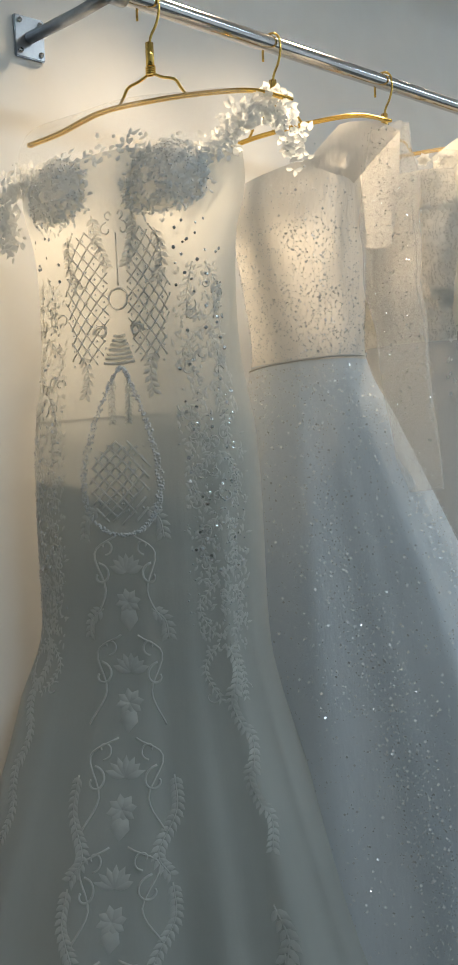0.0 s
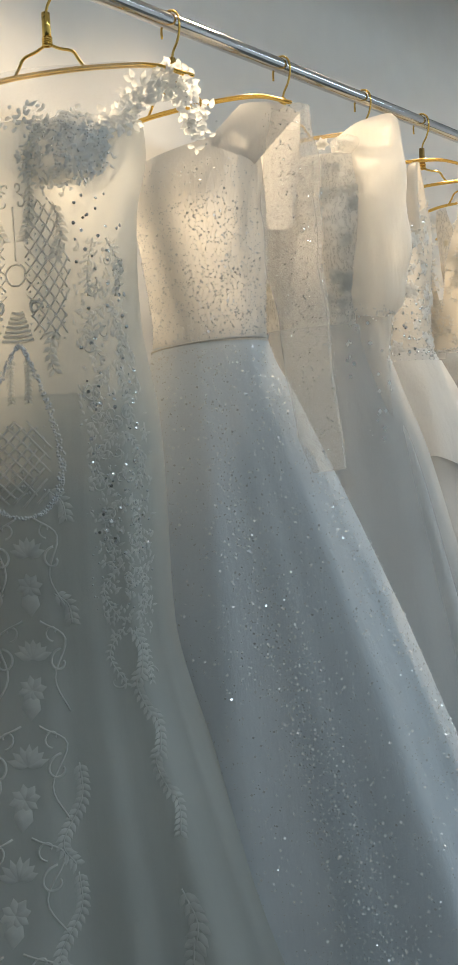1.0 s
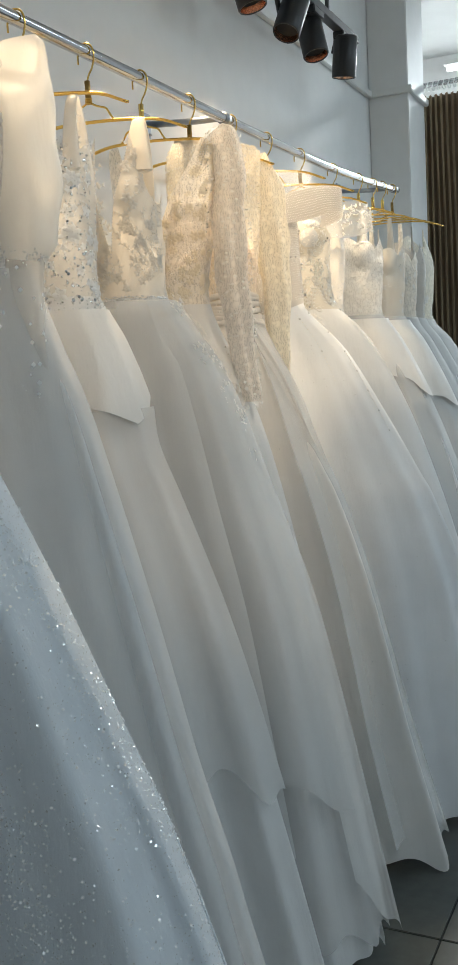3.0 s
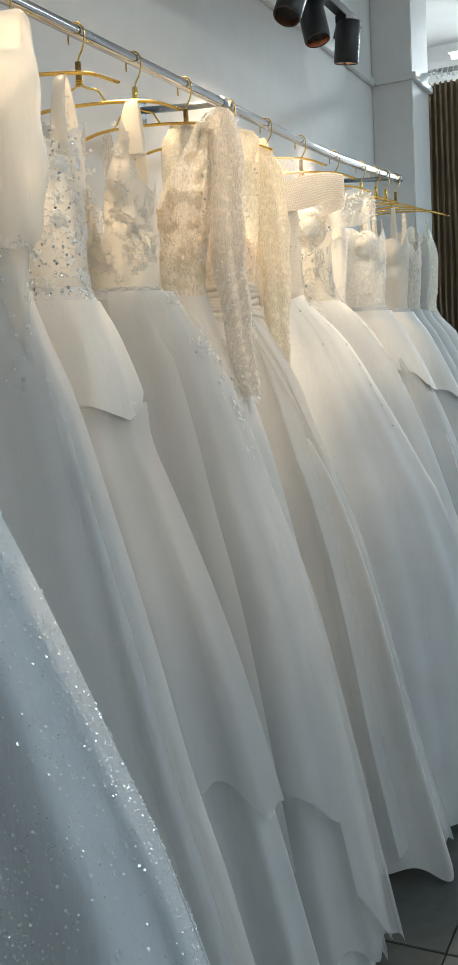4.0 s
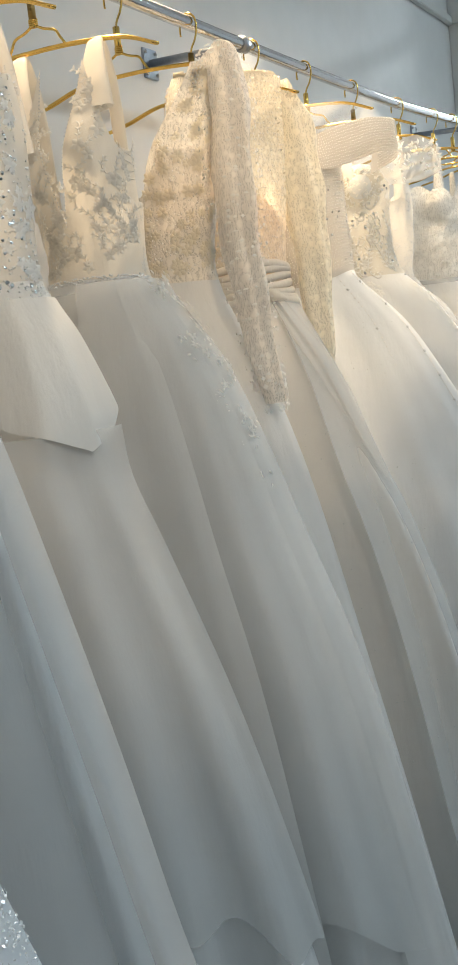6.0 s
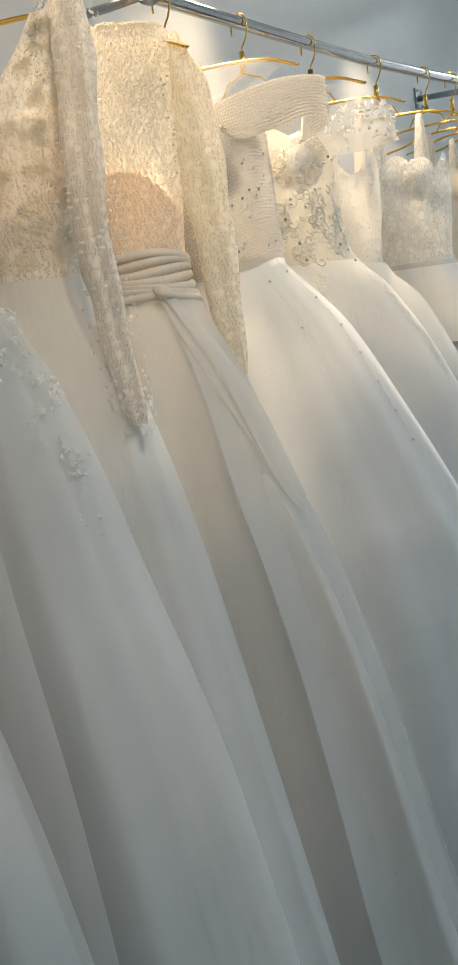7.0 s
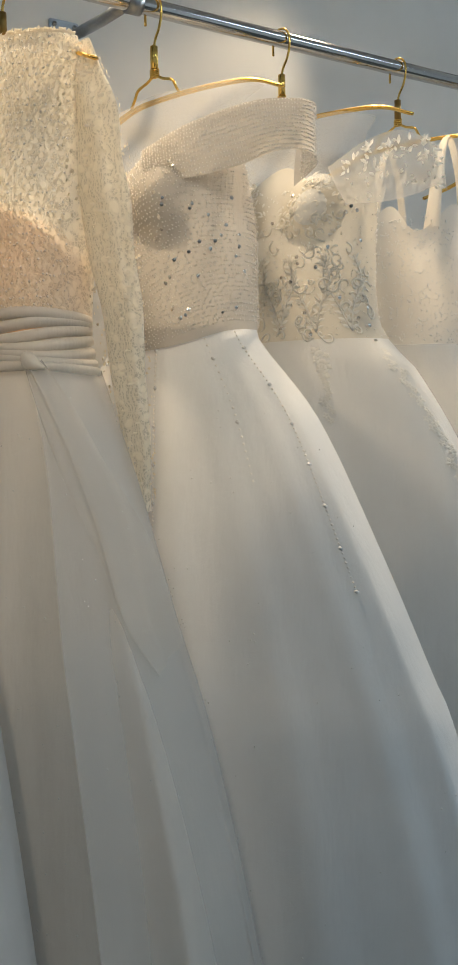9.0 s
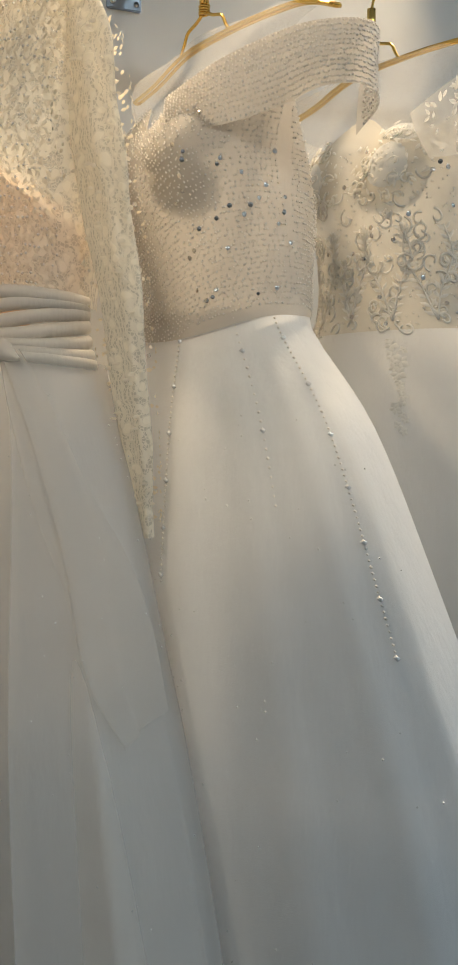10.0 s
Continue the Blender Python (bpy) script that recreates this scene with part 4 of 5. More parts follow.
# ---- crystal beaded gown with satin peplum ----
def gown_peplum():
    hx, al = HOOKS[3]
    rows = [(1.74, 0.115, 0.03), (1.68, 0.125, 0.05), (1.6, 0.135, 0.08), (1.5, 0.13, 0.08), (1.385, 0.128, 0.07), (1.30, 0.165, 0.09), (1.2, 0.195, 0.11), (1.11, 0.205, 0.12), (1.0, 0.245, 0.125), (0.8, 0.315, 0.14), (0.6, 0.37, 0.15), (0.3, 0.44, 0.16), (0.03, 0.50, 0.17)]
    g = Gown("silver beaded strap gown with white satin peplum", hx, al, rows, shift=0.03, folds=0.045, seed=21, waist=1.38, bust=0.02)
    neck = backed(lambda th: 1.60 + 0.05 * math.cos(2 * th), 1.48)
    g.sheet("bodice", neck, g.waist, NET_BODICE, nz=24, label="sheer beaded bodice")
    g.skirt(TULLE, label="white tulle skirt")
    g.sheet("peplum", 1.36, lambda th: 1.15 + 0.07 * abs(math.sin(th - 0.35)), SATIN, th0=R(-35), th1=R(150), nth=70, nz=18, out=0.008, hem=0.002, flare=0.014, label="stiff white satin peplum")
    g.sheet("overskirt", 1.18, lambda th: 0.47 + 0.07 * math.sin(th), NET_SKIRT, th0=R(-10), th1=R(130), nth=70, nz=40, out=0.022, hem=0.02, label="sheer overskirt ending above the hem")
    for k, sx in ((1, 0.10), (-1, -0.05)):
        g.tube("strap", [(sx + 0.012, 0.055, 1.60), (sx + 0.006, 0.035, 1.68), (sx, 0.0, 1.738), (sx, -0.03, 1.68), (sx, -0.05, 1.56)], [0.018, 0.013, 0.010, 0.010, 0.012], NET_BODICE, "narrow beaded strap", 10, 30, 0.4)
    rg = g.rng
    b, q, w = Needlework(g), Needlework(g), Needlework(g)
    scatter(g, 1100, (R(-10), R(140)), (1.24, 1.66), lambda th, z: b.bead(th, z, 0, 0, rg.uniform(0.0012, 0.0026)), lambda th, z: 1 if z > 1.34 else max(0, 1.2 * math.cos(th - 0.6) - 0.5))
    scatter(g, 240, (R(0), R(130)), (1.30, 1.64), lambda th, z: q.sequin(th, z, 0, 0, rg.uniform(0.002, 0.0034)))
    for i in range(80):
        w.flower(R(rg.uniform(-5, 120)), rg.uniform(1.22, 1.62), 0, 0, rg.uniform(0.008, 0.018), 5, rg.uniform(0, 1))
    for i in range(60):
        z = rg.uniform(1.52, 1.73)
        b.ball(np.array((0.105 + rg.gauss(0, 0.008), -0.045 * (1.74 - z) / 0.14 - 0.006, z)), np.array((1.0, 0, 0)), np.array((0, 0, 1.0)), np.array((0, -1.0, 0)), rg.uniform(0.0014, 0.0024))
    b.done("beading", BEAD, "clear crystal beads")
    q.done("sequin_trim", SEQUIN, "silver sequins")
    w.done("applique", THREAD_GREY, "silver floral applique")
    return g


gown_peplum()


# ---- ivory V-neck lace gown ----
def gown_vneck():
    hx, al = HOOKS[4]
    rows = [(1.745, 0.12, 0.03), (1.68, 0.135, 0.055), (1.588, 0.148, 0.085), (1.5, 0.150, 0.085), (1.381, 0.151, 0.08), (1.253, 0.228, 0.105), (1.127, 0.279, 0.125), (0.988, 0.323, 0.14), (0.784, 0.389, 0.155), (0.539, 0.442, 0.165), (0.211, 0.505, 0.175), (0.03, 0.54, 0.18)]
    g = Gown("ivory lace V-neck gown with layered tulle skirt", hx, al, rows, shift=0.06, folds=0.045, seed=33, waist=1.385, bust=0.024, bust_z=1.56)
    def neck(th):
        if math.sin(th) < 0:
            return 1.50
        c = math.cos(th)
        return 1.47 + 0.24 * min(1.0, abs(c) / 0.55) if abs(c) < 0.55 else 1.71 - 0.30 * (abs(c) - 0.55)
    g.sheet("bodice", neck, g.waist, BODICE_IV, nth=160, nz=30, label="ivory bodice with grey floral lace")
    g.skirt(TULLE, label="layered white tulle skirt")
    g.sheet("overskirt", 1.37, lambda th: 0.07 + 0.02 * math.sin(4 * th), NET_SKIRT, th0=R(-40), th1=R(125), nth=90, nz=44, out=0.016, hem=0.02, label="sheer loose outer layer")
    for t0, t1, z_end, o in ((-14, 24, 0.10, 0.022), (16, 52, 0.30, 0.030), (46, 84, 0.18, 0.024)):
        g.sheet("net_panel", 1.381, lambda th: z_end + 0.12 * math.sin(2 * th), NET_SKIRT, th0=R(t0), th1=R(t1), nth=40, nz=44, out=o, hem=0.02, flare=0.02, label="loose sheer net panel of the skirt", alt=t0 != 16)
    for k, sx in ((1, 0.105), (-1, -0.03)):
        g.tube("strap", [(sx + 0.008, 0.05, 1.63), (sx + 0.004, 0.03, 1.69), (sx, 0.0, 1.742), (sx, -0.03, 1.68), (sx - 0.005, -0.05, 1.52)], [0.032, 0.022, 0.012, 0.011, 0.011], BODICE_IV, "lace shoulder strap", 12, 30, 0.3)
    rg = g.rng
    w, b = Needlework(g), Needlework(g)
    for i in range(110):
        th, z = R(rg.uniform(0, 150)), rg.uniform(1.40, 1.70)
        if z < neck(th) - 0.012:
            w.flower(th, z, 0, 0, rg.uniform(0.008, 0.014), 5, rg.uniform(0, 1))
            w.vine(th, z, [(0, 0), (rg.uniform(-0.015, 0.015), 0.018), (rg.uniform(-0.03, 0.03), 0.032)], 0.0007, 0.008, 0.009, 8)
    for i in range(26):
        z = 1.37 - 0.012 * i
        th = R(4 + 10 * math.sin(i * 0.9) + 0.6 * i)
        for k in range(5):
            w.leaf(th, z, 0, 0, k * 1.257 + rg.random(), rg.uniform(0.007, 0.011), 0.005, 0.029)
        for k in range(5):
            w.leaf(th, z, rg.uniform(-0.02, 0.02), rg.uniform(-0.02, 0.01), rg.uniform(0, 6.28), 0.009, 0.004, 0.029)
    for th0 in (95, 72):
        for i in range(5):
            w.flower(R(th0 + rg.uniform(-6, 6)), 1.36 - 0.025 * i, 0, 0, rg.uniform(0.009, 0.015), 6, rg.random())
    for t in np.linspace(0, 180, 150):
        b.bead(R(t), 1.388 + rg.uniform(-0.004, 0.004), 0, 0, rg.uniform(0.0014, 0.0022))
    for k in (-1, 1):
        for q in np.linspace(0, 0.5, 40):
            th = math.acos(k * q * 1.05)
            b.bead(th, neck(th) - 0.002, 0, 0, 0.0014)
    scatter(g, 160, (R(0), R(130)), (0.5, 1.36), lambda th, z: b.bead(th, z, 0, 0, rg.uniform(0.0008, 0.0015)))
    w.done("floral_lace", THREAD_LACE, "grey-white floral lace applique")
    b.done("beading", BEAD, "small clear beads")
    return g


gown_vneck()


# ---- beige lace gown with a long sheer sleeve ----
def gown_beige():
    hx, al = HOOKS[5]
    rows = [(1.755, 0.17, 0.03), (1.70, 0.175, 0.05), (1.6, 0.165, 0.08), (1.5, 0.15, 0.08), (1.38, 0.14, 0.075), (1.2, 0.215, 0.10), (1.0, 0.275, 0.12), (0.7, 0.34, 0.14), (0.3, 0.42, 0.15), (0.03, 0.47, 0.16)]
    g = Gown("beige beaded lace gown with long sheer lace sleeve", hx, al, rows, shift=0.045, folds=0.03, seed=44, waist=1.38, bust=0.022)
    def neck(th):
        if math.sin(th) < 0:
            return 1.55
        return 1.50 + 0.235 * min(1.0, abs(math.cos(th)) / 0.75)
    g.sheet("bodice", neck, g.waist, LACE_IV, nth=140, nz=26, label="beige corded lace bodice")
    g.sheet("bodice_lining", lambda th: min(neck(th) - 0.03, 1.60), 1.38, BODICE_PINK, nz=12, out=-0.005)
    g.skirt(TULLE, label="white tulle skirt")
    sl = [(0.165, 0.0, 1.745), (0.19, 0.015, 1.70), (0.193, 0.03, 1.58), (0.196, 0.04, 1.45), (0.207, 0.04, 1.32), (0.222, 0.035, 1.165)]
    sr = [0.03, 0.046, 0.05, 0.045, 0.036, 0.026]
    sleeve = g.tube("sleeve", sl, sr, LACE_BEIGE, "long sheer beige lace sleeve", 40, 70, 0.4, 0.13)
    rg = g.rng
    w, b = Needlework(g), Needlework(g)
    for k in range(3):
        w2 = 0.006 * k
        for i in range(44):
            b.ball(np.array((0.165 - 0.11 * (i / 44) ** 1.2 - w2, -0.028 - 0.045 * i / 44, 1.742 - 0.24 * i / 44)), np.array((1.0, 0, 0)), np.array((0, 0, 1.0)), np.array((0, -1.0, 0)), 0.0022)
    scatter(g, 420, (R(5), R(150)), (1.39, 1.70), lambda th, z: b.bead(th, z, 0, 0, rg.uniform(0.001, 0.002)), lambda th, z: 1.0 if z < neck(th) else 0.0)
    for i in range(170):
        th, z = R(rg.uniform(-10, 140)), rg.uniform(1.40, 1.72)
        if z < neck(th) - 0.01:
            w.flower(th, z, 0, 0, rg.uniform(0.007, 0.014), 6, rg.random())
    sw = Needlework(g)
    tube_scatter(g, sw, sl, sr, 520, lambda p, u, v, n: sw.petal(p, u, v, n * 0.001, rg.uniform(0.005, 0.011), rg.uniform(0.003, 0.005)))
    sw.done("sleeve_embroidery", THREAD_LACE, "pale raised leaves", True, sleeve)
    cuff = Needlework(g)
    tube_scatter(g, cuff, [(0.214, 0.037, 1.22), (0.222, 0.035, 1.165), (0.224, 0.034, 1.15)], [0.03, 0.027, 0.02], 60, lambda p, u, v, n: flake(cuff, p, u, v, n, rg.uniform(0.003, 0.006), 0.4))
    cuff.done("cuff_lace", THREAD, "scalloped lace cuff", True, sleeve)
    w.done("floral_lace", THREAD_IV, "ivory raised flowers")
    b.done("beading", PEARL, "rows of pearl beads")
    return g


gown_beige()


# ---- cream beaded gown with wrapped sash ----
def gown_sash():
    hx, al = HOOKS[6]
    rows = [(1.785, 0.15, 0.035), (1.74, 0.168, 0.045), (1.65, 0.170, 0.07), (1.56, 0.165, 0.085), (1.46, 0.150, 0.08), (1.374, 0.147, 0.075), (1.30, 0.175, 0.085), (1.194, 0.225, 0.10), (1.03, 0.285, 0.125), (0.909, 0.335, 0.14), (0.726, 0.39, 0.15), (0.519, 0.438, 0.16), (0.341, 0.478, 0.17), (0.03, 0.56, 0.18)]
    g = Gown("cream beaded lace gown with wrapped satin sash", hx, al, rows, shift=0.055, folds=0.042, seed=57, waist=1.345, bust=0.02, bust_z=1.57)
    neck = backed(lambda th: 1.768 - 0.018 * math.cos(th), 1.62)
    g.sheet("bodice", lambda th: 1.46 + 0.085 * max(0.0, math.cos(th - R(62))), 1.385, NUDE, th0=R(-20), th1=R(200), nth=60, nz=14, label="nude lining of the bodice")
    g.sheet("lace_front", neck, 1.40, LACE_CR, th0=R(-60), th1=R(200), nth=90, nz=26, out=0.006, label="cream corded lace front")
    g.skirt(TULLE_SASH, label="cream organza skirt")
    g.sheet("overskirt", 1.34, lambda th: 0.06 + 0.02 * math.sin(3 * th), NET_SKIRT, th0=R(-70), th1=R(40), nth=80, nz=44, out=0.010, hem=0.012, flare=0.012, label="sheer organza layer with a free front edge", alt=True)
    # pleated waist wrap
    for i in range(7):
        zz = 1.408 - 0.011 * i
        pts = []
        for t in np.linspace(-20, 200, 16):
            p = g.pt(R(t), zz + 0.006 * math.sin(R(t) * 2 + i), 0.008)
            pts.append((p[0], -p[1], p[2]))
        g.tube("waist_pleat", pts, [0.0076] * 16, SATIN_SASH, "pleated satin waist wrap", 8, 50, 0.75)
    p = g.pt(R(36), 1.345, 0.012)
    g.tube("sash_knot", [(p[0] - 0.025, -p[1], 1.362), (p[0], -p[1] + 0.012, 1.352), (p[0] + 0.022, -p[1] + 0.004, 1.342)], [0.002, 0.011, 0.002], SATIN_SASH, "knot of the sash", 12, 20, 0.9)
    outer = [tuple(v * m for v, m in zip(g.pt(R(t), z, 0.016), (1, -1, 1))) for t, z in ((32, 1.354), (18, 1.30), (6, 1.235), (-4, 1.16), (-10, 1.08), (-10, 1.0))]
    inner = [tuple(v * m for v, m in zip(g.pt(R(t), z, 0.012), (1, -1, 1))) for t, z in ((44, 1.34), (38, 1.275), (30, 1.20), (21, 1.12), (12, 1.04), (2, 0.975))]
    g.ruled("sash_tail", outer, inner, NET, "long hanging sheer sash tail", 60, 20, 0.010, 0.004)
    sl = [(0.150, -0.005, 1.735), (0.172, -0.010, 1.66), (0.182, -0.018, 1.56), (0.186, -0.035, 1.45), (0.184, -0.055, 1.30), (0.180, -0.070, 1.155)]
    sr = [0.028, 0.040, 0.040, 0.034, 0.027, 0.018]
    sleeve = g.tube("sleeve", sl, sr, LACE_CR, "long cream lace sleeve", 40, 70, 0.45, 0.12)
    rg = g.rng
    b, w, e = Needlework(g), Needlework(g), Needlework(g)
    # vertical rows of bugle beads
    for col in range(56):
        th = R(8 + col * 2.9)
        for j in range(40):
            z = 1.765 - j * 0.0095 + rg.uniform(-0.002, 0.002)
            if z > 1.40 and z < neck(th) - 0.004 and rg.random() < 0.85:
                w.leaf(th, z, rg.uniform(-0.002, 0.002), 0, -1.57 + 0.6 * (-1) ** (j + col), 0.009, 0.0034, 0.008)
                if rg.random() < 0.5:
                    b.bead(th, z, 0.004, 0, rg.uniform(0.0012, 0.002), 0.008)
    for t in np.linspace(5, 175, 90):
        w.flower(R(t), neck(R(t)), 0, rg.uniform(-0.003, 0.005), 0.008, 5, rg.random())
    tube_scatter(g, e, sl, sr, 420, lambda p, u, v, n: e.petal(p, u, v, n * 0.001, rg.uniform(0.005, 0.010), rg.uniform(0.003, 0.005)))
    e.done("sleeve_applique", THREAD_IV, "cream leaf applique", True, sleeve)
    w.done("bugle_trim", THREAD_IV, "rows of cream stitching")
    b.done("beading", PEARL, "pearl beads")
    sk = Needlework(g)
    scatter(g, 220, (R(-40), R(130)), (0.4, 1.3), lambda th, z: sk.bead(th, z, 0, 0, rg.uniform(0.0008, 0.0014), 0.016))
    sk.done("skirt_beading", BEAD, "scattered tiny beads")
    return g


gown_sash()


# ---- pearl-beaded off-shoulder gown ----
def gown_pearl():
    hx, al = HOOKS[7]
    rows = [(1.70, 0.155, 0.05), (1.65, 0.168, 0.085), (1.58, 0.176, 0.115), (1.50, 0.176, 0.11), (1.42, 0.178, 0.095), (1.38, 0.19, 0.095), (1.271, 0.288, 0.125), (1.101, 0.383, 0.15), (0.942, 0.462, 0.165), (0.86, 0.50, 0.175), (0.6, 0.58, 0.185), (0.03, 0.68, 0.2)]
    g = Gown("white tulle gown with pearl-beaded off-shoulder bodice", hx, al, rows, shift=0.055, folds=0.042, seed=63, waist=1.405, bust=0.028, bust_z=1.575, bust_x=0.07)

    def front(th):
        # a sweetheart dip in the middle, rising to the shoulder band on the room side
        c = math.cos(th)
        return 1.628 + 0.02 * max(0.0, 1 - abs(c + 0.35) / 0.35) - 0.022 * max(0.0, 1 - abs(c) / 0.22) + 0.042 * max(0.0, min(1.0, c / 0.75))

    neck = backed(front)
    low = lambda th: 1.398 - 0.028 * max(0.0, math.sin(th)) ** 2
    g.sheet("bodice", neck, low, BODICE_PEARL, nz=28, out=0.004, label="pearl-beaded bodice")
    cups(g, BODICE_PADDED, 1.565, 0.05, 0.05, -0.009, label="grey padded bust cup behind the beads")
    g.skirt(TULLE_BRIGHT, label="full white tulle skirt")
    top_net(g, neck, 1.745, 0.19, 0.03)
    upper = [(0.085, 0.112, 1.640), (0.135, 0.088, 1.666), (0.188, 0.060, 1.684), (0.238, 0.035, 1.692), (0.280, 0.0, 1.690), (0.275, -0.03, 1.684), (0.23, -0.05, 1.665)]
    lower = [(0.095, 0.118, 1.600), (0.150, 0.094, 1.596), (0.210, 0.056, 1.608), (0.255, 0.034, 1.622), (0.284, 0.004, 1.622), (0.275, -0.03, 1.612), (0.22, -0.05, 1.595)]
    sleeve = g.ruled("off_shoulder_sleeve", upper, lower, BODICE_PEARL, "beaded off-shoulder sleeve band", 50, 10, 0.004)
    g.ruled("off_shoulder_sleeve", [(-0.03, 0.115, 1.640), (-0.07, 0.085, 1.655), (-0.12, 0.04, 1.655), (-0.145, 0.0, 1.635)], [(-0.03, 0.118, 1.600), (-0.07, 0.09, 1.588), (-0.12, 0.045, 1.580), (-0.145, 0.0, 1.57)], BODICE_PEARL, "beaded off-shoulder sleeve band", 30, 8, 0.005)
    rg = g.rng
    b, q, s2 = Needlework(g), Needlework(g), Needlework(g)
    # slanting rows of pearls, closer set over the cups
    for row in range(62):
        for i in range(86):
            th = R(-38 + i * 2.6)
            z = 1.72 - row * 0.0058 + 0.045 * math.cos(th) + rg.uniform(-0.001, 0.001)
            if low(th) - 0.004 < z < neck(th) - 0.002 and rg.random() < 0.9:
                r = rg.uniform(0.0010, 0.0018)
                b.bead(th, z, rg.uniform(-0.002, 0.002), 0, r, 0.0055)
    pu = smooth_path([(a, -c, d) for a, c, d in upper], 84)
    pl = smooth_path([(a, -c, d) for a, c, d in lower], 84)
    for row in range(13):
        v = (row + 0.5) / 13
        for i in range(80):
            p = pu[i] + (pl[i] - pu[i]) * v + np.array((0.25, -1.0, 0)) * (0.004 * math.sin(math.pi * v) + 0.0012)
            p = p + np.array((rg.uniform(-0.001, 0.001), 0, rg.uniform(-0.001, 0.001)))
            b.ball(p, np.array((1.0, 0, 0)), np.array((0, 0, 1.0)), np.array((0, -1.0, 0)), rg.uniform(0.0011, 0.0018))
    scatter(g, 40, (R(0), R(75)), (1.41, 1.67), lambda th, z: q.sequin(th, z, 0, 0, rg.uniform(0.0022, 0.0032), 0.4, 0.009), lambda th, z: 1.0 if z < neck(th) else 0.0)
    # strings of beads down the skirt seams
    for a, end in ((13, 1.05), (40, 1.19), (76, 1.10), (98, 1.16), (120, 1.20)):
        z, k = 1.392, 0
        while z > end:
            th = R(a + 7 * (1.392 - z))
            (s2 if k % 9 == 4 else b).bead(th, z, 0, 0, rg.uniform(0.0015, 0.0023) if k % 9 != 4 else 0.0036, 0.003)
            z -= 0.0058 if a in (13, 76) else 0.0095
            k += 1
    scatter(g, 160, (R(0), R(130)), (0.4, 1.3), lambda th, z: s2.bead(th, z, 0, 0, rg.uniform(0.0008, 0.0015), 0.002))
    b.done("beading", PEARL, "rows of small pearl beads")
    q.done("sequin_trim", SEQUIN_DARK, "large silver sequins")
    s2.done("crystal_trim", BEAD, "crystals along the seams")
    return g


gown_pearl()


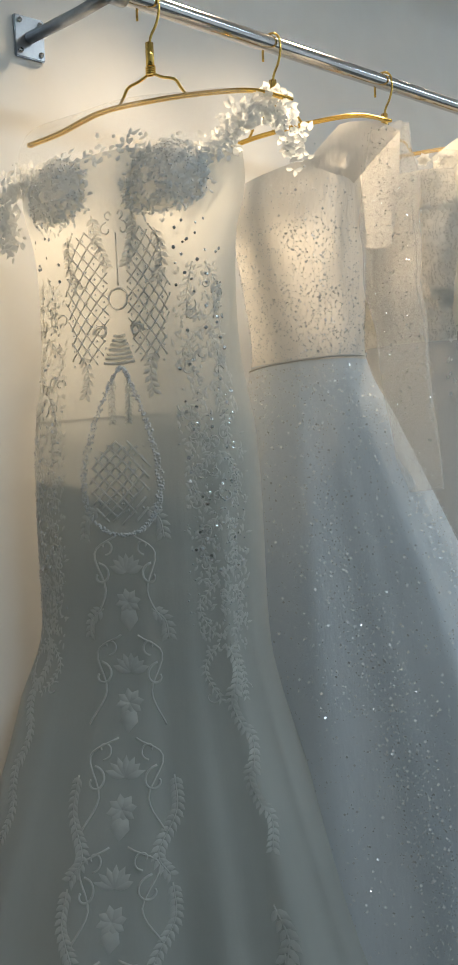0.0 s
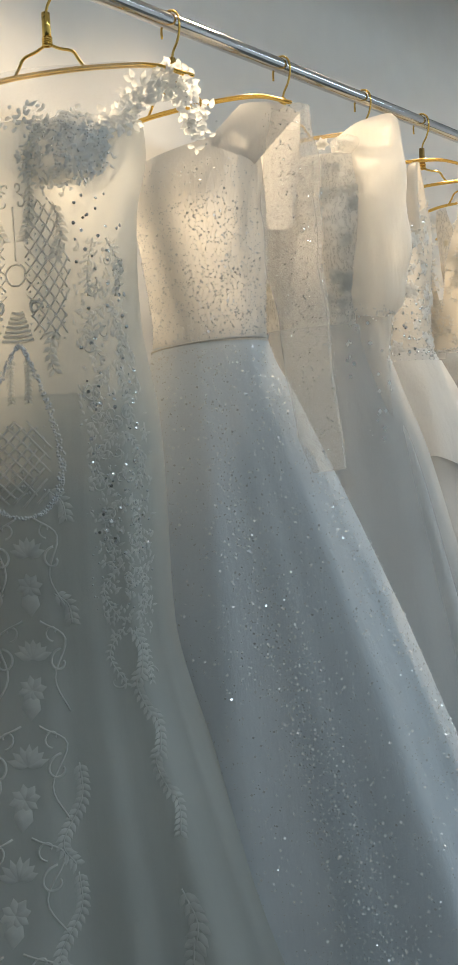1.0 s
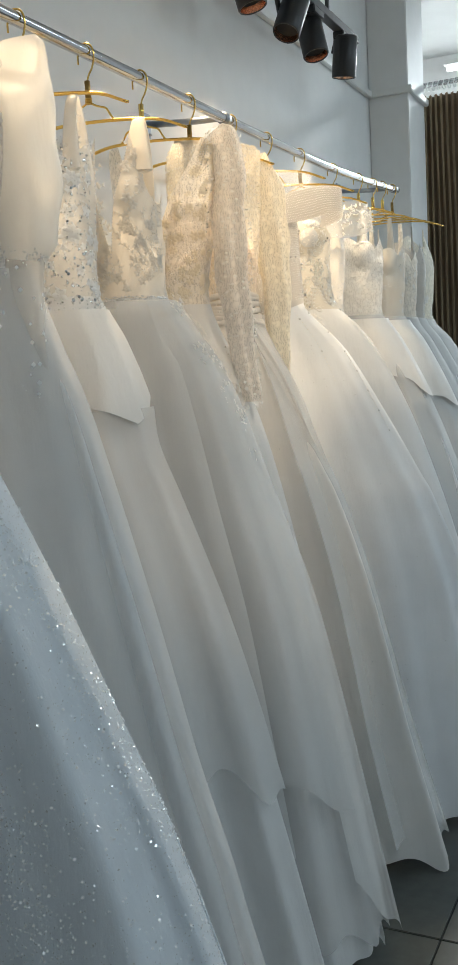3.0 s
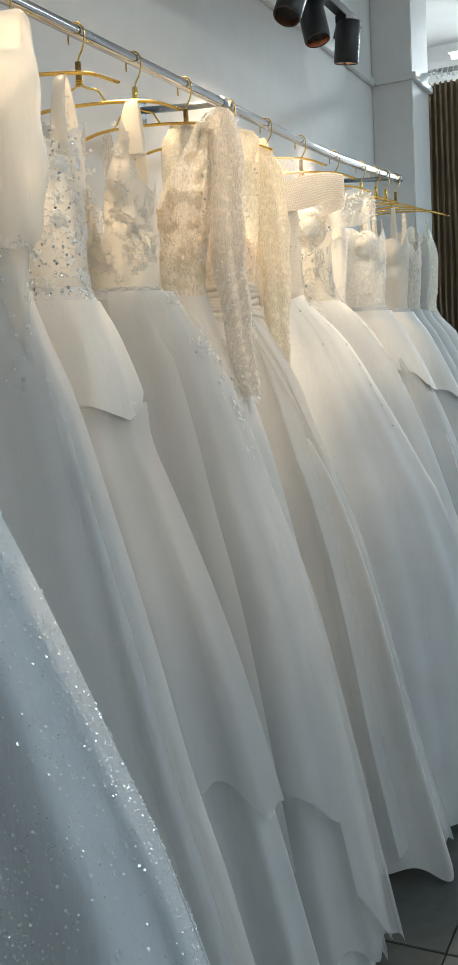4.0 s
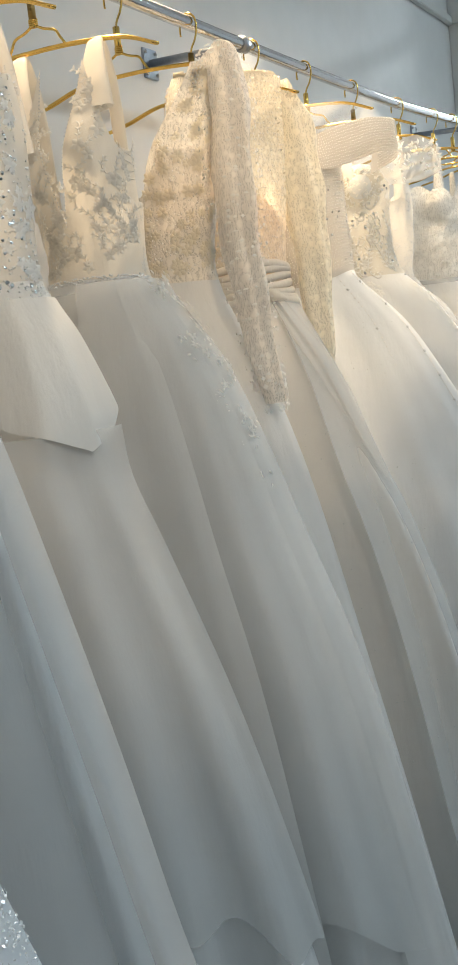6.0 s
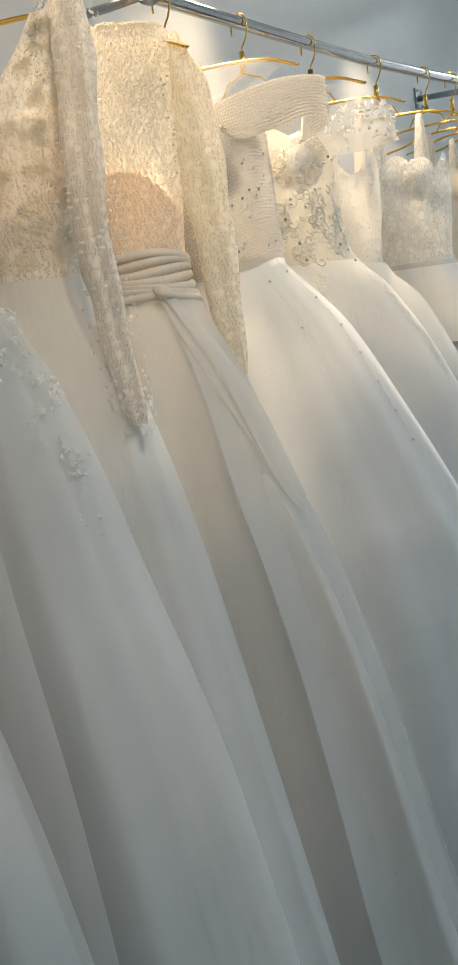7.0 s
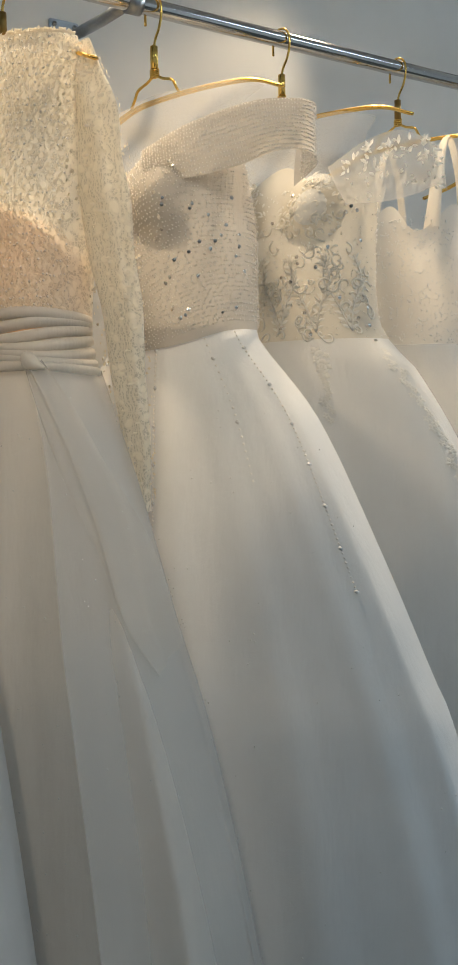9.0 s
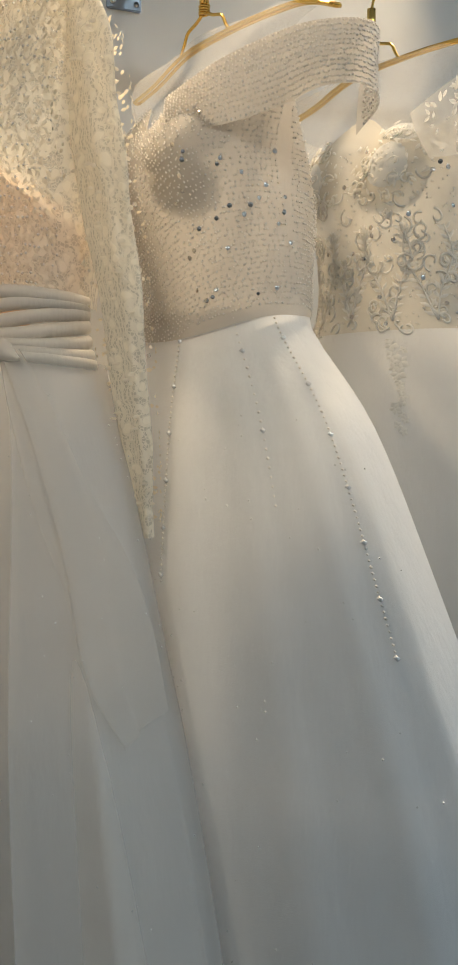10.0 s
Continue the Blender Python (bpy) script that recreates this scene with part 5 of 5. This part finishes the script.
# ---- scroll-embroidered off-shoulder gown ----
def gown_scroll():
    hx, al = HOOKS[8]
    rows = [(1.70, 0.16, 0.045), (1.62, 0.18, 0.08), (1.525, 0.176, 0.09), (1.43, 0.18, 0.085), (1.38, 0.205, 0.09), (1.337, 0.25, 0.10), (1.202, 0.335, 0.125), (1.0, 0.42, 0.15), (0.7, 0.51, 0.17), (0.3, 0.60, 0.18), (0.03, 0.66, 0.19)]
    g = Gown("white tulle gown with scroll-embroidered sheer bodice", hx, al, rows, shift=0.055, folds=0.03, seed=71, waist=1.385, bust=0.026, bust_z=1.58, bust_x=0.072)
    neck = backed(lambda th: 1.635 + 0.022 * math.cos(4 * (th - R(90))))
    g.sheet("bodice", neck, g.waist, BODICE_SHEER2, nz=28, label="sheer ivory bodice")
    g.skirt(TULLE, label="full white tulle skirt")
    cups(g, CUP_GREY, 1.582, 0.052, 0.052, -0.004, "grey padded bust cup under scroll stitching")
    top_net(g, neck, 1.745, 0.19, 0.0)
    upper = [(0.150, 0.085, 1.640), (0.205, 0.065, 1.672), (0.250, 0.035, 1.684), (0.285, 0.0, 1.660), (0.280, -0.03, 1.645)]
    lower = [(0.185, 0.09, 1.580), (0.235, 0.065, 1.580), (0.270, 0.035, 1.590), (0.292, 0.002, 1.606), (0.285, -0.03, 1.60)]
    sleeve = g.ruled("off_shoulder_sleeve", upper, lower, NET, "sheer embroidered off-shoulder sleeve", 40, 8, 0.006)
    band = [tuple((p + q) / 2 for p, q in zip(a_, b_)) for a_, b_ in zip(upper, lower)]
    rg = g.rng
    w, b, q = Needlework(g), Needlework(g), Needlework(g)
    pb = smooth_path([(a, -c, d) for a, c, d in band], 60)
    sl = Needlework(g)
    for i in range(150):
        c = pb[rg.randrange(3, 48)] + np.array((0.001, -0.006, rg.uniform(-0.036, 0.036)))
        ang = rg.uniform(0, 6.28)
        d = np.array((math.cos(ang), -0.1, math.sin(ang)))
        n = np.array((0.3, -1.0, 0))
        e = np.cross(d, n)
        L = rg.uniform(0.008, 0.014)
        sl.petal(c, d, e, n * 0.002, L, L * 0.4)
    sl.done("sleeve_embroidery", THREAD, "white scroll stitching", True, sleeve)
    for i in range(110):
        th, z = R(rg.uniform(0, 165)), rg.uniform(1.39, 1.53)
        k = rg.choice((-1, 1))
        w.scroll(th, z, 0, 0, rg.uniform(0.006, 0.014), k, rg.uniform(0, 6), 0.0015)
    for a0 in (30, 60, 90, 120, 150):
        for k in (-1, 1):
            w.vine(R(a0), 1.43, [(0, -0.03), (k * 0.012, 0.01), (k * 0.03, 0.05), (k * 0.022, 0.085)], 0.0016, 0.014, 0.011, 16, 0.9, 0.35)
            w.scroll(R(a0), 1.44, k * 0.02, 0.03, 0.013, k, 0.3, 0.002)
    for k in (-1, 1):
        t0 = cup_angle(g, k, 1.582)
        for i in range(80):
            rr, ww = 0.055 * math.sqrt(rg.random()), rg.uniform(0, 6.28)
            if i % 4 == 0:
                w.scroll(t0, 1.582, rr * math.cos(ww), rr * math.sin(ww), rg.uniform(0.006, 0.012), rg.choice((-1, 1)), rg.uniform(0, 6), 0.0015)
            w.leaf(t0, 1.582, rr * math.cos(ww), rr * math.sin(ww), rg.uniform(0, 6.28), rg.uniform(0.006, 0.012), 0.004, 0.004 * (1 - (rr / 0.06) ** 2) + 0.001)
    scatter(g, 560, (R(-35), R(150)), (1.39, 1.62), lambda th, z: b.bead(th, z, 0, 0, rg.uniform(0.001, 0.0017)))
    scatter(g, 26, (R(0), R(140)), (1.38, 1.62), lambda th, z: q.sequin(th, z, 0, 0, 0.0032, 0.4, 0.004))
    for i in range(30):
        z = 1.37 - 0.007 * i
        w.flower(R(16 - 0.3 * i), z, rg.uniform(-0.008, 0.008), 0, rg.uniform(0.006, 0.011), 5, rg.random())
        if i < 16:
            w.flower(R(62), z, rg.uniform(-0.012, 0.012), 0, rg.uniform(0.006, 0.012), 5, rg.random())
    w.done("embroidery", THREAD, "raised white scroll embroidery")
    b.done("beading", PEARL, "small pearl beads")
    q.done("sequin_trim", SEQUIN_DARK, "dark round sequins")
    return g


gown_scroll()


# ---- the gowns further along the rail ----
def gown_far(i, label, rows, seed, bodice, skirt, neck_z, strap_x, bead_n, bead_mat, shift=0.05, waist=1.385, applique=0, peplum=None, folds=0.03, pad=True):
    hx, al = HOOKS[i]
    g = Gown(label, hx, al, rows, shift=shift, folds=folds, seed=seed, waist=waist, bust=0.026, bust_z=1.57, bust_x=0.066)
    neck = backed(lambda th: neck_z + 0.025 * math.cos(4 * (th - R(90))), 1.5)
    g.sheet("bodice", neck, g.waist, bodice, nth=80, nz=22, label="beaded bodice")
    g.skirt(skirt, layer=NET_SKIRT, label="white tulle skirt")
    if pad:
        cups(g, bodice, 1.575, 0.046, 0.05)
    for sx in strap_x:
        g.tube("strap", [(sx + 0.008, 0.065, neck_z - 0.02), (sx + 0.004, 0.035, 1.69), (sx, 0.0, 1.742), (sx, -0.035, 1.67), (sx, -0.05, 1.52)], [0.016, 0.010, 0.007, 0.007, 0.010], bodice, "narrow shoulder strap", 10, 26, 0.4)
    rg = g.rng
    b, w = Needlework(g), Needlework(g)
    scatter(g, bead_n, (R(-35), R(150)), (1.39, neck_z), lambda th, z: b.bead(th, z, 0, 0, rg.uniform(0.0012, 0.0022)))
    for k in range(applique):
        w.flower(R(rg.uniform(-5, 120)), rg.uniform(1.28, neck_z), 0, 0, rg.uniform(0.008, 0.016), 5, rg.random())
    b.done("beading", bead_mat, "small beads")
    w.done("applique", THREAD, "white floral applique")
    if peplum:
        pm, zlow, slant = peplum
        g.sheet("peplum", 1.375, lambda th: zlow + slant * abs(math.sin(th)), pm, th0=R(-40), th1=R(130), nth=60, nz=16, out=0.016, hem=0.01, label="stiff angled peplum")
        p2 = Needlework(g)
        for k in range(60):
            z = rg.uniform(1.10, 1.36)
            p2.flower(R(rg.uniform(-10, 70)), z, 0, 0, rg.uniform(0.007, 0.013), 5, rg.random())
        p2.done("peplum_applique", THREAD_GREY, "silver floral applique")
    return g


FAR = [(1.72, 0.125, 0.035), (1.62, 0.165, 0.08), (1.5, 0.165, 0.085), (1.385, 0.16, 0.08), (1.3, 0.21, 0.095), (1.15, 0.285, 0.12), (0.95, 0.365, 0.14), (0.7, 0.44, 0.155), (0.4, 0.51, 0.165), (0.03, 0.58, 0.17)]


def wider(k):
    return [(z, r if z > 1.36 else r * k, d) for z, r, d in FAR]


gown_far(9, "white strap gown with sparkling beaded bodice", [(z, r - 0.03 if z > 1.36 else r * 0.97, d) for z, r, d in FAR], 81, NET_BODICE, TULLE, 1.60, (0.105, -0.02), 900, BEAD, 0.04, pad=False)
gown_far(10, "white gown with beaded cups and lace peplum", wider(1.0), 92, LACE_WH, TULLE, 1.62, (0.10, -0.01), 520, PEARL, 0.05, 1.385, 50, (SATIN, 1.10, 0.10))
gown_far(11, "white satin gown with padded cups and straps", wider(1.02), 95, BODICE_IV, TULLE, 1.62, (0.11, 0.0), 220, PEARL, 0.05, 1.385, 20, (SATIN, 1.02, 0.14))
gown_far(12, "ivory lace gown with padded bust", wider(1.0), 103, LACE_IV, TULLE, 1.61, (0.10, -0.01), 200, PEARL, 0.05, 1.385, 40)
gown_far(13, "white beaded gown with straight neckline", wider(1.03), 111, BODICE_PEARL, TULLE, 1.66, (0.11, -0.02), 380, BEAD, 0.05)
gown_far(14, "cream lace gown at the end of the rail", wider(1.08), 117, LACE_CR, TULLE, 1.70, (0.12, -0.02), 120, PEARL, 0.06, 1.385, 20, pad=False)


# ---- curtain and rod beyond the pilaster ----
def curtain():
    t = thing("curtain", "brown striped fabric curtain drawn to one side", "curtain", pose(5.22, 1.0, 0))
    verts, faces = [], []
    n, m = 150, 24
    for j in range(m + 1):
        z = 2.50 - 2.46 * j / m
        for i in range(n + 1):
            f = i / n
            y = 0.12 - (0.245 + 0.03 * j / m) * f
            x = 0.035 * math.sin(f * 9.2 * 2 * math.pi) * (1 + 0.25 * math.sin(3 * f + z)) + 0.006 * math.sin(5 * z + 9 * f)
            verts.append((x, y + 0.006 * math.cos(f * 9.2 * 4 * math.pi), z))
    for j in range(m):
        for i in range(n):
            k = j * (n + 1) + i
            faces.append((k, k + 1, k + n + 2, k + n + 1))
    mesh_object("cloth", verts, faces, CURTAIN_C, t, "heavy brown pleated cloth")
    for i in range(9):
        y = 0.115 - 0.026 * i
        circ = [(0.02 * math.cos(a), y + 0.003 * math.sin(2 * a), 2.545 + 0.02 * math.sin(a)) for a in np.linspace(0, 2 * math.pi, 24)]
        mesh_object("ring", *sweep(circ, 0.003, 6, False), RING, t, "clear curtain ring")


curtain()
rod = thing("curtain_rod", "chrome curtain rod across the fitting corner", "curtain rod", pose(5.22, 1.0, 2.555))
mesh_object("rod", *sweep([(0, 0.25, 0), (0, -1.7, 0)], 0.0125, 14), CHROME, rod)
mesh_object("finial", *sweep([(0, -1.7, 0), (0, -1.715, 0)], 0.018, 14), CHROME, rod)


def tube_lamp():
    t = thing("tube_lamp", "white fluorescent tube lamp mounted high on the wall", "tube lamp", pose(TUBE[0], TUBE[1], TUBE[2]))
    part("housing", box_bm((-0.02, -0.48, 0.0), (0.03, 0.48, 0.03), 0.004), TRUNK, t, "", False)
    mesh_object("tube", *sweep([(0, -0.46, -0.02), (0, 0.46, -0.02)], 0.014, 12), GLOW, t, "glowing glass tube")
    part("bracket", box_bm((0.0, -0.02, 0.0), (0.66, 0.02, 0.02)), TRUNK, t, "", False)


tube_lamp()


def wall_panels():
    """Tall white panels on the end wall with dark gaps between them."""
    t = thing("wall_panelling", "tall white wall panels with dark vertical gaps", "wall panel", pose(6.98, 0, 0), kind="structure")
    for i in range(7):
        y0 = -2.4 + 0.66 * i
        part("panel", box_bm((-0.02, y0, 0.05), (0.0, y0 + 0.645, 3.1), 0.004), WALL, t, "", False)
    for y in (-0.26, 0.4, 1.06):
        part("gap_strip", box_bm((-0.006, y - 0.012, 0.05), (0.004, y + 0.003, 3.1)), BLACK, t, "", False)


wall_panels()
far_rail = thing("wall_rail", "short chrome rail on the end wall", "clothes rail", pose(6.95, 0.55, 1.95))
mesh_object("tube", *sweep([(-0.35, 0.5, 0), (-0.35, -1.2, 0)], 0.0125, 12), CHROME, far_rail)
for y in (0.35, -1.0):
    mesh_object("arm", *sweep([(0.02, y, 0), (-0.35, y, 0)], 0.009, 10), STEEL, far_rail)


# ---- floor tiles ----
def floor_tiles():
    size, gap = 0.6, 0.004
    lo, hi = gap / 2, size - gap / 2
    bm = box_bm((lo, lo, -0.008), (hi, hi, 0.0), 0.0015)
    me = bpy.data.meshes.new("tile")
    bm.to_mesh(me)
    bm.free()
    me.materials.append(TILE)
    x0, y0 = 2.24 - 8 * size, 0.384 - 5 * size
    for i in range(16):
        for j in range(6):
            x, y = x0 + i * size, y0 + j * size
            if x > -2.6 and x + size < 7.0 and y > -3.2:
                ob = new("tile", me)
                ob.parent = floor
                ob.location = (x, y, 0)


floor_tiles()
